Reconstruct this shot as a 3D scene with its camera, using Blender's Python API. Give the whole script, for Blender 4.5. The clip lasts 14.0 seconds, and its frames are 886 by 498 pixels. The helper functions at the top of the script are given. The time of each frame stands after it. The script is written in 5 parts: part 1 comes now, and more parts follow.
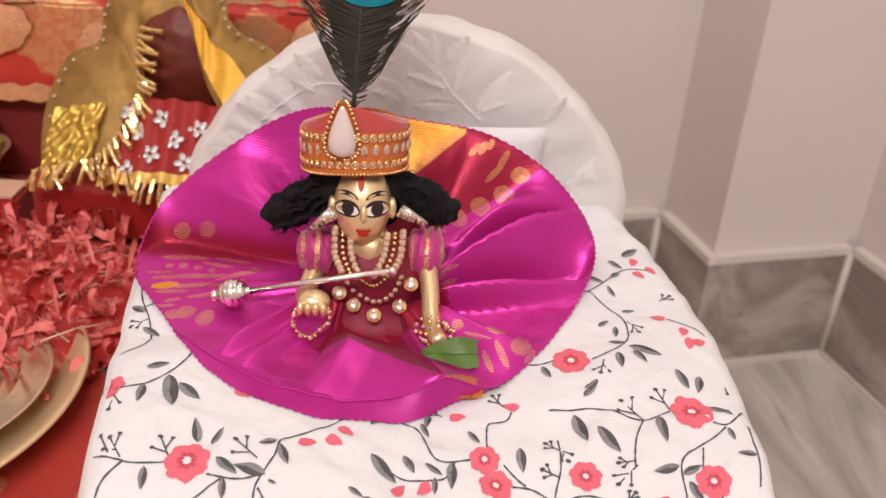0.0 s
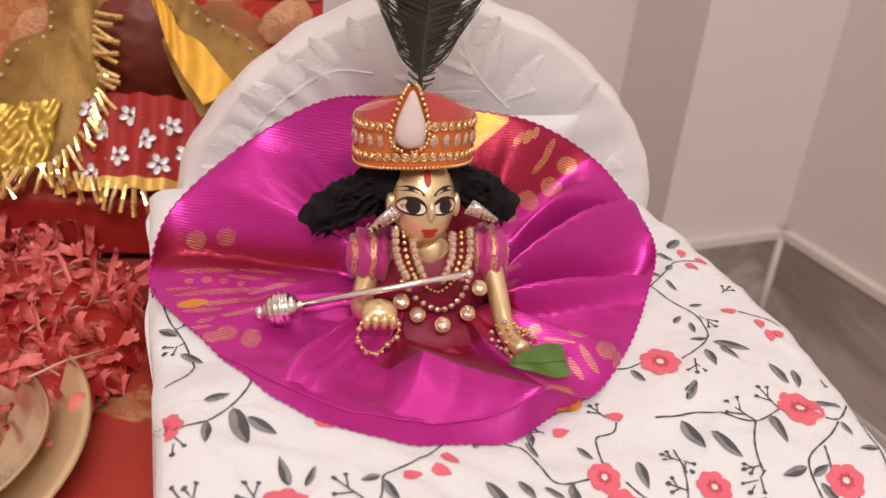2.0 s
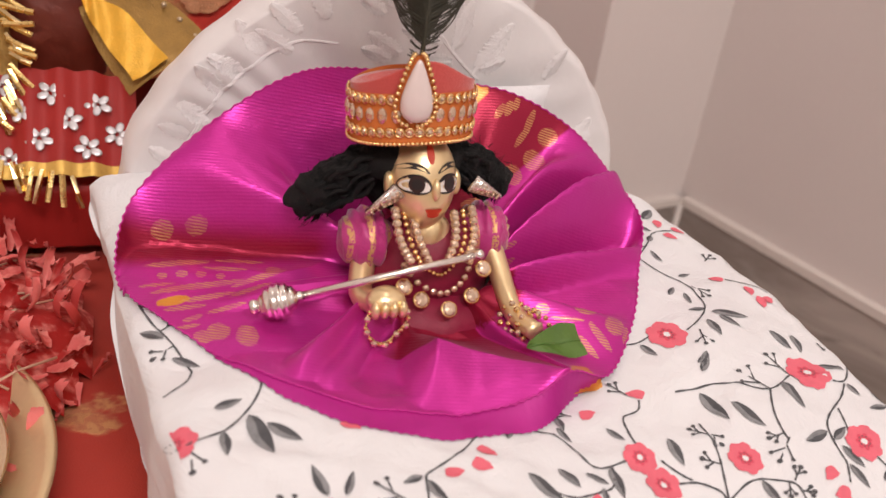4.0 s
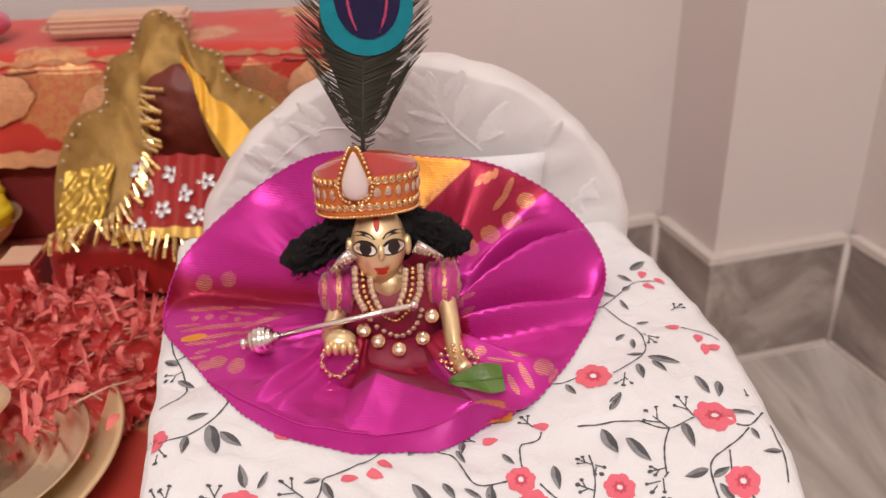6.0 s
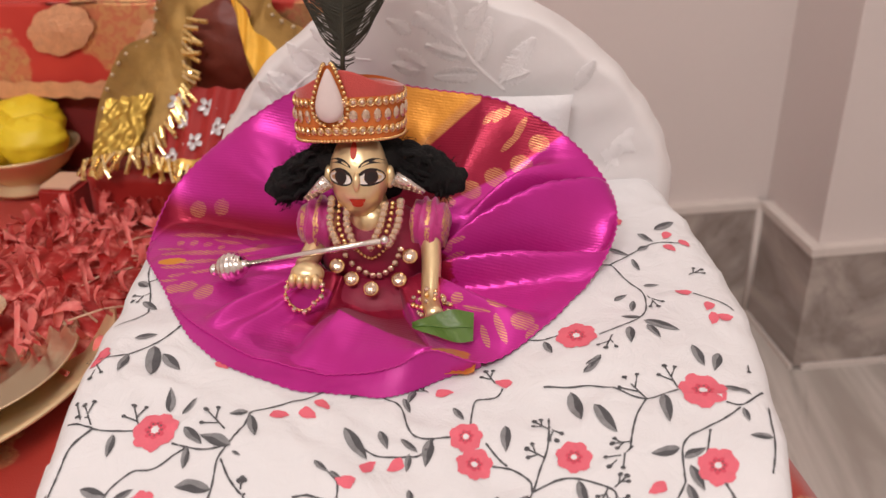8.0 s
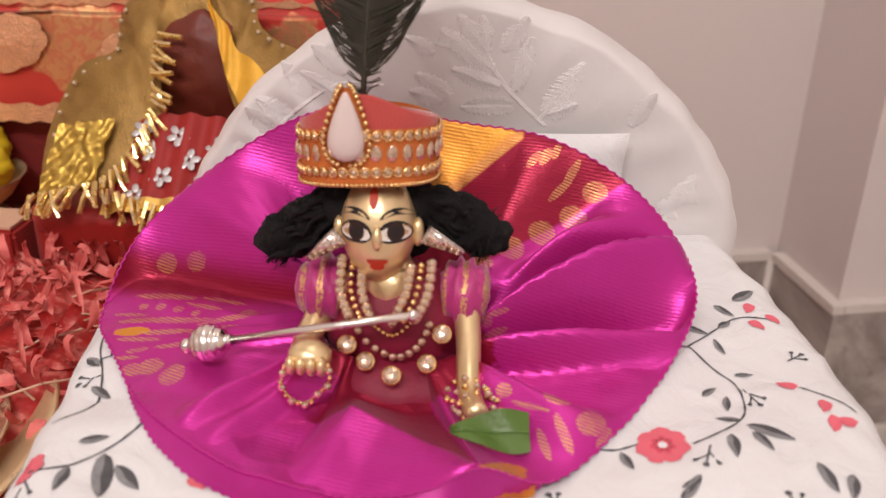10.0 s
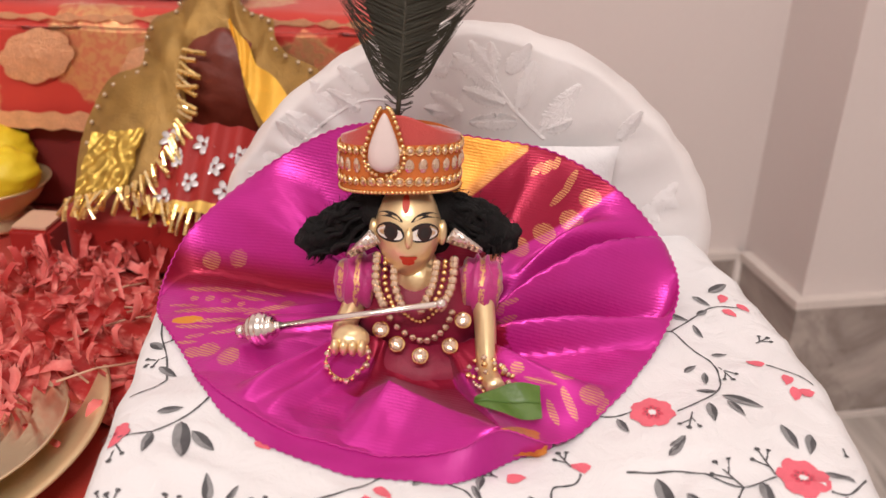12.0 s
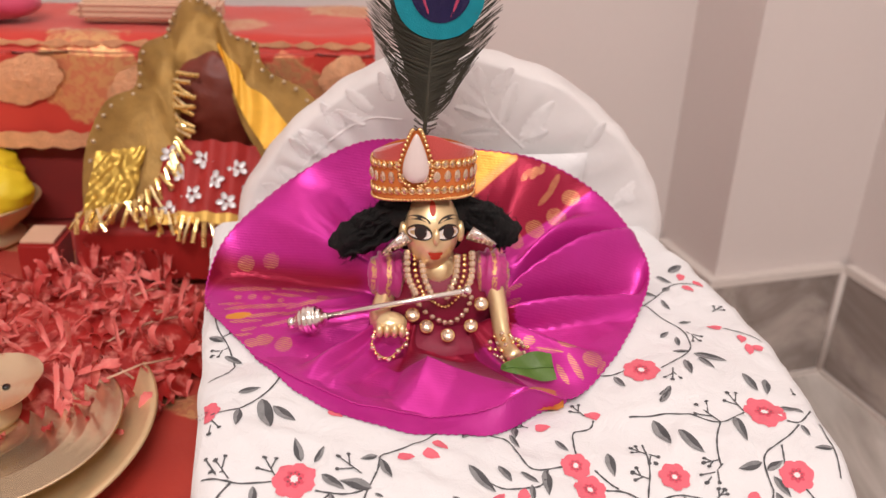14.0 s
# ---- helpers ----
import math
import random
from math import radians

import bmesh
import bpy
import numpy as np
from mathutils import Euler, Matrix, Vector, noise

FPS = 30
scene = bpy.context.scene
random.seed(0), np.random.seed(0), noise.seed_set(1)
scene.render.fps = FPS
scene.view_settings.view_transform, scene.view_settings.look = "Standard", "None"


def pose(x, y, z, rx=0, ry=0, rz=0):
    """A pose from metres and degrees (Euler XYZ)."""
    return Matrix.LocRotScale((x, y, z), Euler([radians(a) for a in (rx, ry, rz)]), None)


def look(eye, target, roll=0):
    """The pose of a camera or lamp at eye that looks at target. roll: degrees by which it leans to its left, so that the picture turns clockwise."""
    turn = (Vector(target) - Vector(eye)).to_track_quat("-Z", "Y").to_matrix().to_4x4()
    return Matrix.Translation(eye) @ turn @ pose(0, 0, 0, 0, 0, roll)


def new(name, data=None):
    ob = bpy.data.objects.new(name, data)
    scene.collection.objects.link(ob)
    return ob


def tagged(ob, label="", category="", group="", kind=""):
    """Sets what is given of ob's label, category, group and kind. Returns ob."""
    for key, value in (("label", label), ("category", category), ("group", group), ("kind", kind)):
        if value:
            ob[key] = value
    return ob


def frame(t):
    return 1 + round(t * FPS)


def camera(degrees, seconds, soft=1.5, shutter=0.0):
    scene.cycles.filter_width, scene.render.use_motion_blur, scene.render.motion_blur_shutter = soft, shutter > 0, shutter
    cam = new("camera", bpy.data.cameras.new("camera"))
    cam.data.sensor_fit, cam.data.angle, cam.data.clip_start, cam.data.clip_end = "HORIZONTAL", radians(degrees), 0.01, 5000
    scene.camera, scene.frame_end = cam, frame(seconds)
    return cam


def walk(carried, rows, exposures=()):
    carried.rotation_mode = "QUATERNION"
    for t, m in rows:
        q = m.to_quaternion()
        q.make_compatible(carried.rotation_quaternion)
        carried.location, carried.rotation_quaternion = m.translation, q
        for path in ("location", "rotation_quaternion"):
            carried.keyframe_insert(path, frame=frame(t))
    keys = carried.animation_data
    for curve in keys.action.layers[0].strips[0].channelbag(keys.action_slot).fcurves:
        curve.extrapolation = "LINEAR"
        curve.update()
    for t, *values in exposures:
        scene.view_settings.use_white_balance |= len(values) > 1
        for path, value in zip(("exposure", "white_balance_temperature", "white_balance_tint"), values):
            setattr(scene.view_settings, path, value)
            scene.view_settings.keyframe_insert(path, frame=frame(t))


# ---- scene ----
cam = camera(53.6, 14.0)
cam.data.dof.use_dof, cam.data.dof.focus_distance, cam.data.dof.aperture_fstop = True, 0.365, 12.0
METRES, EYE, TILT, LEAN, TURN = 0.70, 0.58, -28.0, -3.3, 0.0
ROWS = [
    (0.0, 0.0, 0.0, 0.0, 0.0, 0.0, -0.0),
    (0.5, -0.0194, -0.0221, -0.0022, -0.06, 0.09, -0.0),
    (1.0, -0.0482, -0.007, -0.0004, -1.51, 0.03, 0.25),
    (1.5, -0.0852, 0.023, 0.0032, -4.32, -0.05, 1.27),
    (2.0, -0.1164, 0.063, 0.0024, -8.71, -0.17, 2.49),
    (2.2, -0.1269, 0.0804, -0.0044, -10.35, 0.15, 2.84),
    (4.3, -0.1857, 0.1092, 0.0079, -18.09, -2.48, 4.78),
    (4.5, -0.1757, 0.098, -0.0015, -18.2, -0.04, 5.22),
    (5.0, -0.134, 0.0662, -0.0015, -16.15, 0.62, 5.45),
    (5.5, -0.0829, 0.0202, 0.0035, -5.49, 1.31, 5.27),
    (6.0, -0.0123, -0.02, 0.0081, -0.19, 1.27, 5.08),
    (6.5, 0.0485, -0.0429, -0.0011, 3.67, 0.91, 4.81),
    (7.0, 0.0734, -0.032, -0.0181, 7.04, 0.66, 2.74),
    (7.2, 0.0866, -0.0273, -0.0233, 8.01, 0.71, 2.05),
    (9.3, 0.0447, 0.1569, -0.0052, 8.12, 2.09, -0.41),
    (9.5, 0.0367, 0.1595, -0.0023, 7.52, 2.89, -0.5),
    (10.0, 0.0251, 0.1449, -0.0046, 6.25, 3.09, -0.43),
    (10.5, 0.0143, 0.1235, -0.0038, 5.76, 3.11, -0.42),
    (11.0, 0.0103, 0.1128, -0.0044, 5.33, 3.11, -0.41),
    (11.5, 0.0131, 0.0952, -0.0075, 4.81, 3.12, -0.38),
    (12.0, 0.0048, 0.0748, -0.0096, 4.31, 3.13, -0.34),
    (12.5, -0.0084, 0.0413, -0.0103, 2.77, 3.11, 0.16),
    (13.0, -0.0245, 0.0086, -0.0091, 0.72, 2.99, 1.48),
    (13.5, -0.0478, -0.0103, -0.0133, -1.13, 2.9, 2.16),
    (14.0, -0.0679, -0.0198, -0.0139, -2.24, 2.84, 2.35),
]
walk(cam, [(t, pose(0, 0, EYE, TILT, LEAN, TURN) @ pose(METRES * x, METRES * y, METRES * z, 90 + pitch, roll, yaw)) for t, x, y, z, yaw, pitch, roll in ROWS],
     exposures=[(0, 0.0), (1.2, -0.08), (5.3, -0.08), (6.5, -0.10), (7.2, -0.18), (9.3, -0.20), (10.5, -0.02), (11, 0.03), (14, 0.04)])

# ---------------------------------------------------------------- light
world = bpy.data.worlds.new("room_air")
scene.world = world
world.use_nodes = True
world.node_tree.nodes["Background"].inputs[0].default_value = (1.0, 0.93, 0.86, 1)
world.node_tree.nodes["Background"].inputs[1].default_value = 0.25


def area_lamp(name, where, target, w, h, watts, colour):
    d = bpy.data.lights.new(name, "AREA")
    d.shape, d.size, d.size_y, d.energy, d.color = "RECTANGLE", w, h, watts, colour
    ob = new(name, d)
    ob.matrix_world = look(where, target)
    return ob


# Added main light, no fixture known: placed to balance walls against the seat.
area_lamp("unseen_main_light", (-0.15, -1.20, 2.05), (0.05, 0.5, 0.35), 1.2, 0.30, 32.0, (1.0, 0.935, 0.915))
# Unseen overhead fill, added to brighten the backrest's top rim.
area_lamp("added_overhead_light", (0.15, 0.45, 2.62), (0.1, 0.45, 0.35), 0.9, 0.5, 5.5, (1.0, 0.93, 0.90))

# ---------------------------------------------------------------- helpers


def finish(name, bm, material, smooth=True):
    me = bpy.data.meshes.new(name)
    bm.normal_update()
    bm.to_mesh(me)
    bm.free()
    if smooth:
        me.shade_smooth()
    for m in (material if isinstance(material, (list, tuple)) else [material]):
        me.materials.append(m)
    return me


def thing(name, where, label, category, group="", kind=""):
    ob = new(name)
    ob.empty_display_size = 0.02
    ob.location = where
    return tagged(ob, label, category, group, kind)


def part(name, bm, material, parent, label="", smooth=True, kind=""):
    ob = new(name, finish(name, bm, material, smooth))
    ob.parent = parent
    if parent.type == "EMPTY":
        ob.matrix_parent_inverse = Matrix.Translation(-Vector(parent.location))
    return tagged(ob, label, kind=kind)


def solid(name, bm, material, label, category, kind="", smooth=True, group=""):
    return tagged(new(name, finish(name, bm, material, smooth)), label, category, group, kind)


def grid(nu, nv, f, close_u=False, uv=None):
    """A sheet of nu x nv quads over f(u, v), u and v from 0 to 1."""
    bm = bmesh.new()
    cols = nu if close_u else nu + 1
    vs = [[bm.verts.new(f(i / nu, j / nv)) for j in range(nv + 1)] for i in range(cols)]
    layer = bm.loops.layers.uv.new("UVMap") if uv else None
    for i in range(nu):
        for j in range(nv):
            a, b = vs[i], vs[(i + 1) % cols]
            fc = bm.faces.new((a[j], b[j], b[j + 1], a[j + 1]))
            if uv:
                for lp, (du, dv) in zip(fc.loops, ((0, 0), (1, 0), (1, 1), (0, 1))):
                    lp[layer].uv = uv((i + du) / nu, (j + dv) / nv)
    return bm


def add_ball(bm, c, r, seg=8, rings=6, m=None, index=0):
    """A ball or ellipsoid added to bm."""
    r = (r, r, r) if not isinstance(r, (tuple, list)) else r
    mat = Matrix.Translation(c) @ (m or Matrix()) @ Matrix.Diagonal((*r, 1))
    out = bmesh.ops.create_uvsphere(bm, u_segments=seg, v_segments=rings, radius=1, matrix=mat)
    for v in out["verts"]:
        for f in v.link_faces:
            f.material_index = index
    return out["verts"]


def add_tube(bm, pts, radius, seg=10, closed=False, cap=True, index=0):
    """A tube along pts; radius a number or a function of 0..1."""
    pts = [Vector(p) for p in pts]
    n = len(pts)
    rad = radius if callable(radius) else (lambda s: radius)
    rings = []
    up = Vector((0.13, 0.21, 0.97)).normalized()
    for i, p in enumerate(pts):
        a = pts[(i - 1) % n] if closed or i > 0 else p
        b = pts[(i + 1) % n] if closed or i < n - 1 else p
        d = (b - a).normalized()
        side = d.cross(up)
        if side.length < 1e-4:
            side = d.cross(Vector((1, 0, 0)))
        side.normalize()
        top = side.cross(d)
        r = rad(i / max(1, n - 1))
        rings.append([bm.verts.new(p + r * (math.cos(k * math.tau / seg) * side + math.sin(k * math.tau / seg) * top)) for k in range(seg)])
    for i in range(n if closed else n - 1):
        a, b = rings[i], rings[(i + 1) % n]
        for k in range(seg):
            f = bm.faces.new((a[k], a[(k + 1) % seg], b[(k + 1) % seg], b[k]))
            f.material_index = index
    if cap and not closed:
        bm.faces.new(rings[0][::-1]).material_index = index
        bm.faces.new(rings[-1]).material_index = index
    return rings


def lathe(profile, where, seg=48):
    """A turned body: profile of (radius, height), round the upright through where."""
    bm = bmesh.new()
    rings = []
    for r, h in profile:
        rings.append([bm.verts.new((where[0] + r * math.cos(k * math.tau / seg), where[1] + r * math.sin(k * math.tau / seg), where[2] + h)) for k in range(seg)])
    for a, b in zip(rings, rings[1:]):
        for k in range(seg):
            bm.faces.new((a[k], a[(k + 1) % seg], b[(k + 1) % seg], b[k]))
    bm.faces.new(rings[0][::-1])
    bm.faces.new(rings[-1])
    return bm


def box(bm, lo, hi, m=None):
    lo, hi = Vector(lo), Vector(hi)
    c = (lo + hi) / 2
    mat = (m or Matrix()) @ Matrix.Translation(c) @ Matrix.Diagonal((*(hi - lo), 1))
    return bmesh.ops.create_cube(bm, size=1, matrix=mat)["verts"]


def curve_through(pts, n, closed=False):
    """n points on a smooth line through pts."""
    pts = [Vector(p) for p in pts]
    k = len(pts)
    out = []
    span = k if closed else k - 1
    for i in range(n):
        s = i / (n if closed else n - 1) * span
        j = min(int(s), span - 1)
        u = s - j
        get = (lambda q: pts[q % k]) if closed else (lambda q: pts[min(max(q, 0), k - 1)])
        a, b, c, d = get(j - 1), get(j), get(j + 1), get(j + 2)
        out.append(0.5 * (2 * b + (c - a) * u + (2 * a - 5 * b + 4 * c - d) * u * u + (3 * b - a - 3 * c + d) * u ** 3))
    return out


def wave(x, y, z, f):
    return noise.noise(Vector((x * f, y * f, z * f)))


# ---------------------------------------------------------------- materials


class Nodes:
    def __init__(self, name):
        self.mat = bpy.data.materials.new(name)
        self.mat.use_nodes = True
        self.t = self.mat.node_tree
        self.p = self.t.nodes["Principled BSDF"]

    def add(self, kind, **inputs):
        n = self.t.nodes.new(kind)
        for k, v in inputs.items():
            self.put(n.inputs[k.replace("_", " ")], v)
        return n

    def put(self, socket, v):
        if isinstance(v, bpy.types.NodeSocket):
            self.t.links.new(v, socket)
        elif isinstance(v, (tuple, list)) and len(v) == 3 and socket.type == "RGBA":
            socket.default_value = (*v, 1)
        else:
            socket.default_value = v

    def coords(self, which="Object"):
        return self.t.nodes.new("ShaderNodeTexCoord").outputs[which]

    def noise(self, scale, detail=3, vector=None, rough=0.5, distort=0.0):
        n = self.add("ShaderNodeTexNoise", Scale=scale, Detail=detail, Roughness=rough, Distortion=distort)
        self.t.links.new(vector or self.coords(), n.inputs["Vector"])
        return n.outputs["Fac"]

    def math(self, op, a, b=0.0, clamp=False):
        n = self.t.nodes.new("ShaderNodeMath")
        n.operation, n.use_clamp = op, clamp
        self.put(n.inputs[0], a)
        self.put(n.inputs[1], b)
        return n.outputs[0]

    def ramp(self, fac, lo, hi):
        n = self.t.nodes.new("ShaderNodeMapRange")
        n.interpolation_type = "SMOOTHSTEP"
        self.put(n.inputs["Value"], fac)
        n.inputs["From Min"].default_value, n.inputs["From Max"].default_value = lo, hi
        return n.outputs["Result"]

    def mix(self, fac, a, b):
        n = self.t.nodes.new("ShaderNodeMix")
        n.data_type = "RGBA"
        self.put(n.inputs["Factor"], fac)
        self.put(n.inputs[6], a)
        self.put(n.inputs[7], b)
        return n.outputs[2]

    def bump(self, height, strength, distance=0.001):
        n = self.add("ShaderNodeBump", Strength=strength, Distance=distance, Height=height)
        last = self.p.inputs["Normal"]
        if last.is_linked:
            self.t.links.new(last.links[0].from_socket, n.inputs["Normal"])
        self.t.links.new(n.outputs[0], last)

    def stretch(self, x, y, z, rz=0.0, which="Object"):
        n = self.t.nodes.new("ShaderNodeMapping")
        n.inputs["Scale"].default_value = (x, y, z)
        n.inputs["Rotation"].default_value = (0, 0, radians(rz))
        self.t.links.new(self.coords(which), n.inputs["Vector"])
        return n.outputs[0]


def plain(name, base, rough=0.5, metal=0.0, vary=0.15, big=30.0, fine=400.0, bump=0.15, sheen=0.0, coat=0.0, trans=0.0, distance=0.0006):
    """A surface of one colour with slow and fine variation, uneven gloss and fine relief."""
    n = Nodes(name)
    lo = tuple(c * (1 - vary) for c in base)
    hi = tuple(min(1, c * (1 + vary)) for c in base)
    a, b = n.noise(big, 3), n.noise(fine, 2)
    n.put(n.p.inputs["Base Color"], n.mix(n.math("ADD", n.math("MULTIPLY", a, 0.7), n.math("MULTIPLY", b, 0.3)), lo, hi))
    n.put(n.p.inputs["Roughness"], n.math("ADD", rough - 0.06, n.math("MULTIPLY", a, 0.12), True))
    n.p.inputs["Metallic"].default_value = metal
    if sheen:
        n.p.inputs["Sheen Weight"].default_value = sheen
    if coat:
        n.p.inputs["Coat Weight"].default_value = coat
    if trans:
        n.p.inputs["Transmission Weight"].default_value = trans
    if bump:
        n.bump(b, bump, distance)
    return n.mat


wall_paint = plain("wall_paint", (0.72, 0.65, 0.62), 0.6, vary=0.05, big=4, fine=180, bump=0.12)
brass = plain("brass", (0.80, 0.62, 0.36), 0.42, 0.65, vary=0.14, big=60, fine=500, bump=0.2)
bright_brass = plain("bright_brass", (0.86, 0.68, 0.36), 0.2, 1.0, vary=0.1, big=60, fine=500, bump=0.12)
gold_foil = plain("gold_foil", (0.72, 0.46, 0.12), 0.42, 0.75, vary=0.25, big=80, fine=700, bump=0.35)
dull_gold = plain("dull_gold", (0.31, 0.175, 0.042), 0.45, 0.5, vary=0.5, big=110, fine=900, bump=0.7)
tinsel = plain("tinsel", (0.92, 0.64, 0.26), 0.28, 0.9, vary=0.2, big=300, fine=900, bump=0.2)
olive_foil = plain("olive_foil", (0.52, 0.34, 0.07), 0.35, 0.85, vary=0.5, big=160, fine=700, bump=0.6)
pale_bead = plain("pale_bead", (0.55, 0.42, 0.28), 0.35, 0.4)
gold_bead = plain("gold_bead", (0.86, 0.60, 0.28), 0.25, 1.0, vary=0.1, big=200, fine=900, bump=0.1)
silver = plain("silver", (0.82, 0.77, 0.72), 0.24, 1.0, vary=0.1, big=120, fine=900, bump=0.15)
pearl = plain("pearl", (0.72, 0.60, 0.57), 0.18, 0.0, vary=0.06, big=120, fine=500, bump=0.05, coat=0.6)
black_wool = plain("black_wool", (0.004, 0.003, 0.003), 0.95, vary=0.5, big=300, fine=2500, bump=0.8, distance=0.001)
black_paint = plain("black_paint", (0.012, 0.008, 0.008), 0.35, vary=0.3, bump=0.05)
iris_paint = plain("iris_paint", (0.030, 0.010, 0.008), 0.3, vary=0.3, bump=0.05)
white_paint = plain("white_paint", (0.84, 0.78, 0.72), 0.4, vary=0.05, bump=0.05)
red_paint = plain("red_paint", (0.50, 0.035, 0.012), 0.45, vary=0.15, bump=0.1)
red_velvet = plain("red_velvet", (0.52, 0.07, 0.06), 0.85, vary=0.15, big=100, fine=1500, bump=0.5, sheen=0.5)
orange_felt = plain("orange_felt", (0.62, 0.17, 0.035), 0.85, vary=0.2, big=100, fine=1500, bump=0.5)
n = Nodes("red_petal")
pick = n.t.nodes.new("ShaderNodeObjectInfo").outputs["Random"]
tone = n.mix(n.ramp(pick, 0.1, 1.0), (0.42, 0.016, 0.014), (0.80, 0.19, 0.17))
n.put(n.p.inputs["Base Color"], n.mix(n.ramp(n.noise(140, 3), 0.45, 0.75), tone, (0.82, 0.26, 0.22)))
n.p.inputs["Roughness"].default_value = 0.6
n.p.inputs["Subsurface Weight"].default_value = 0.2
n.p.inputs["Subsurface Radius"].default_value = (0.004, 0.001, 0.001)
n.bump(n.noise(500, 2), 0.4, 0.0006)
red_petal = n.mat
yellow_petal = plain("yellow_petal", (0.78, 0.58, 0.02), 0.5, vary=0.15, big=50, fine=500, bump=0.2)
green_leaf = plain("green_leaf", (0.085, 0.165, 0.025), 0.4, vary=0.25, big=80, fine=600, bump=0.25)
orange_cloth = plain("orange_cloth", (0.75, 0.30, 0.01), 0.7, vary=0.1, fine=1200, bump=0.3)
n = Nodes("white_cotton")
n.put(n.p.inputs["Base Color"], n.mix(n.noise(25), (0.76, 0.755, 0.76), (0.82, 0.815, 0.82)))
n.p.inputs["Roughness"].default_value = 0.8
n.p.inputs["Sheen Weight"].default_value = 0.1
n.bump(n.noise(1400, 2), 0.25, 0.0006)
n.bump(n.noise(55, 4, None, 0.55, 0.8), 0.40, 0.004)
white_cotton = n.mat
print_ink = plain("print_ink", (0.085, 0.085, 0.09), 0.8, vary=0.6, big=160, fine=900, bump=0.1)
print_grey = plain("print_grey", (0.24, 0.24, 0.245), 0.8, vary=0.7, big=200, fine=900, bump=0.1)
print_pink = plain("print_pink", (0.70, 0.085, 0.13), 0.8, vary=0.25, big=160, fine=900, bump=0.1)
print_light_pink = plain("print_light_pink", (0.78, 0.15, 0.20), 0.8, vary=0.2, big=160, fine=900, bump=0.1)
maroon_satin = plain("maroon_satin", (0.24, 0.004, 0.035), 0.55, vary=0.2, big=60, fine=1500, bump=0.25, sheen=0.05)
brown_face = plain("brown_resin", (0.15, 0.022, 0.010), 0.5, vary=0.4, big=60, fine=400, bump=0.3)
statue_brass = plain("statue_brass", (0.84, 0.65, 0.37), 0.32, 0.74, vary=0.18, big=90, fine=260, bump=0.35)
feather_brown = plain("feather_bronze", (0.040, 0.036, 0.022), 0.5, 0.2, vary=0.5, big=200, fine=1200, bump=0.4)
feather_cyan = plain("feather_cyan", (0.005, 0.26, 0.33), 0.35, 0.45, vary=0.25, big=150, fine=1500, bump=0.4)
feather_blue = plain("feather_blue", (0.012, 0.008, 0.06), 0.35, 0.4, vary=0.4, big=150, fine=1500, bump=0.4)
silver_print = plain("silver_print", (0.62, 0.60, 0.61), 0.35, 0.6, vary=0.2, big=150, fine=900, bump=0.4)
dark_red_cloth = plain("dark_red_cloth", (0.20, 0.010, 0.008), 0.7, vary=0.25, big=30, fine=1200, bump=0.3, sheen=0.2)
bright_red_cloth = plain("bright_red_cloth", (0.34, 0.010, 0.007), 0.55, vary=0.2, big=30, fine=1200, bump=0.3, sheen=0.1)
yellow_lace = plain("yellow_lace", (0.78, 0.42, 0.04), 0.45, 0.3, vary=0.25, big=150, fine=900, bump=0.5)
pink_cloth = plain("pink_cloth", (0.55, 0.05, 0.12), 0.6, vary=0.2, big=40, fine=900, bump=0.3, sheen=0.3)
pale_gold_paper = plain("pale_gold_paper", (0.72, 0.48, 0.34), 0.5, 0.2, vary=0.15, big=60, fine=600, bump=0.2)

# ---------------------------------------------------------------- room
YAW = radians(14.0)
along = Vector((math.cos(YAW), math.sin(YAW), 0))
toward = Vector((math.sin(YAW), -math.cos(YAW), 0))
corner_b = Vector((0.321, 0.843, 0))
corner_a = corner_b - 0.117 * toward
corner_c = corner_b + 0.180 * along
SKIRT = 0.141


def marble_material(name, light, dark, scale, turn):
    n = Nodes(name)
    v = n.stretch(1.0, 0.16, 1.0, turn)
    broad = n.noise(scale, 6, v, 0.6, 1.2)
    veins = n.noise(scale * 2.7, 8, v, 0.65, 2.0)
    c = n.mix(n.ramp(broad, 0.35, 0.68), dark, light)
    c = n.mix(n.math("MULTIPLY", n.ramp(veins, 0.55, 0.75), 0.6), c, tuple(d * 0.55 for d in dark))
    n.put(n.p.inputs["Base Color"], c)
    n.put(n.p.inputs["Roughness"], n.math("ADD", 0.12, n.math("MULTIPLY", n.noise(30), 0.2)))
    n.bump(n.noise(60), 0.03)
    return n.mat


floor_marble = marble_material("floor_marble", (0.74, 0.69, 0.64), (0.40, 0.355, 0.315), 9.0, 62)
skirt_marble = marble_material("skirt_marble", (0.52, 0.455, 0.41), (0.28, 0.235, 0.21), 11.0, 74)
grout = plain("white_grout", (0.72, 0.65, 0.60), 0.7, vary=0.08, big=60, fine=500)

bm = bmesh.new()
box(bm, (-2.4, -2.6, -0.1), (2.4, 2.6, 0))
solid("floor", bm, floor_marble, "polished grey marble floor with dark diagonal veins", "floor", "structure", False)
bm = bmesh.new()
box(bm, (-2.4, -2.6, 2.7), (2.4, 2.6, 2.8))
solid("ceiling", bm, wall_paint, "plain pale painted ceiling", "ceiling", "structure", False)


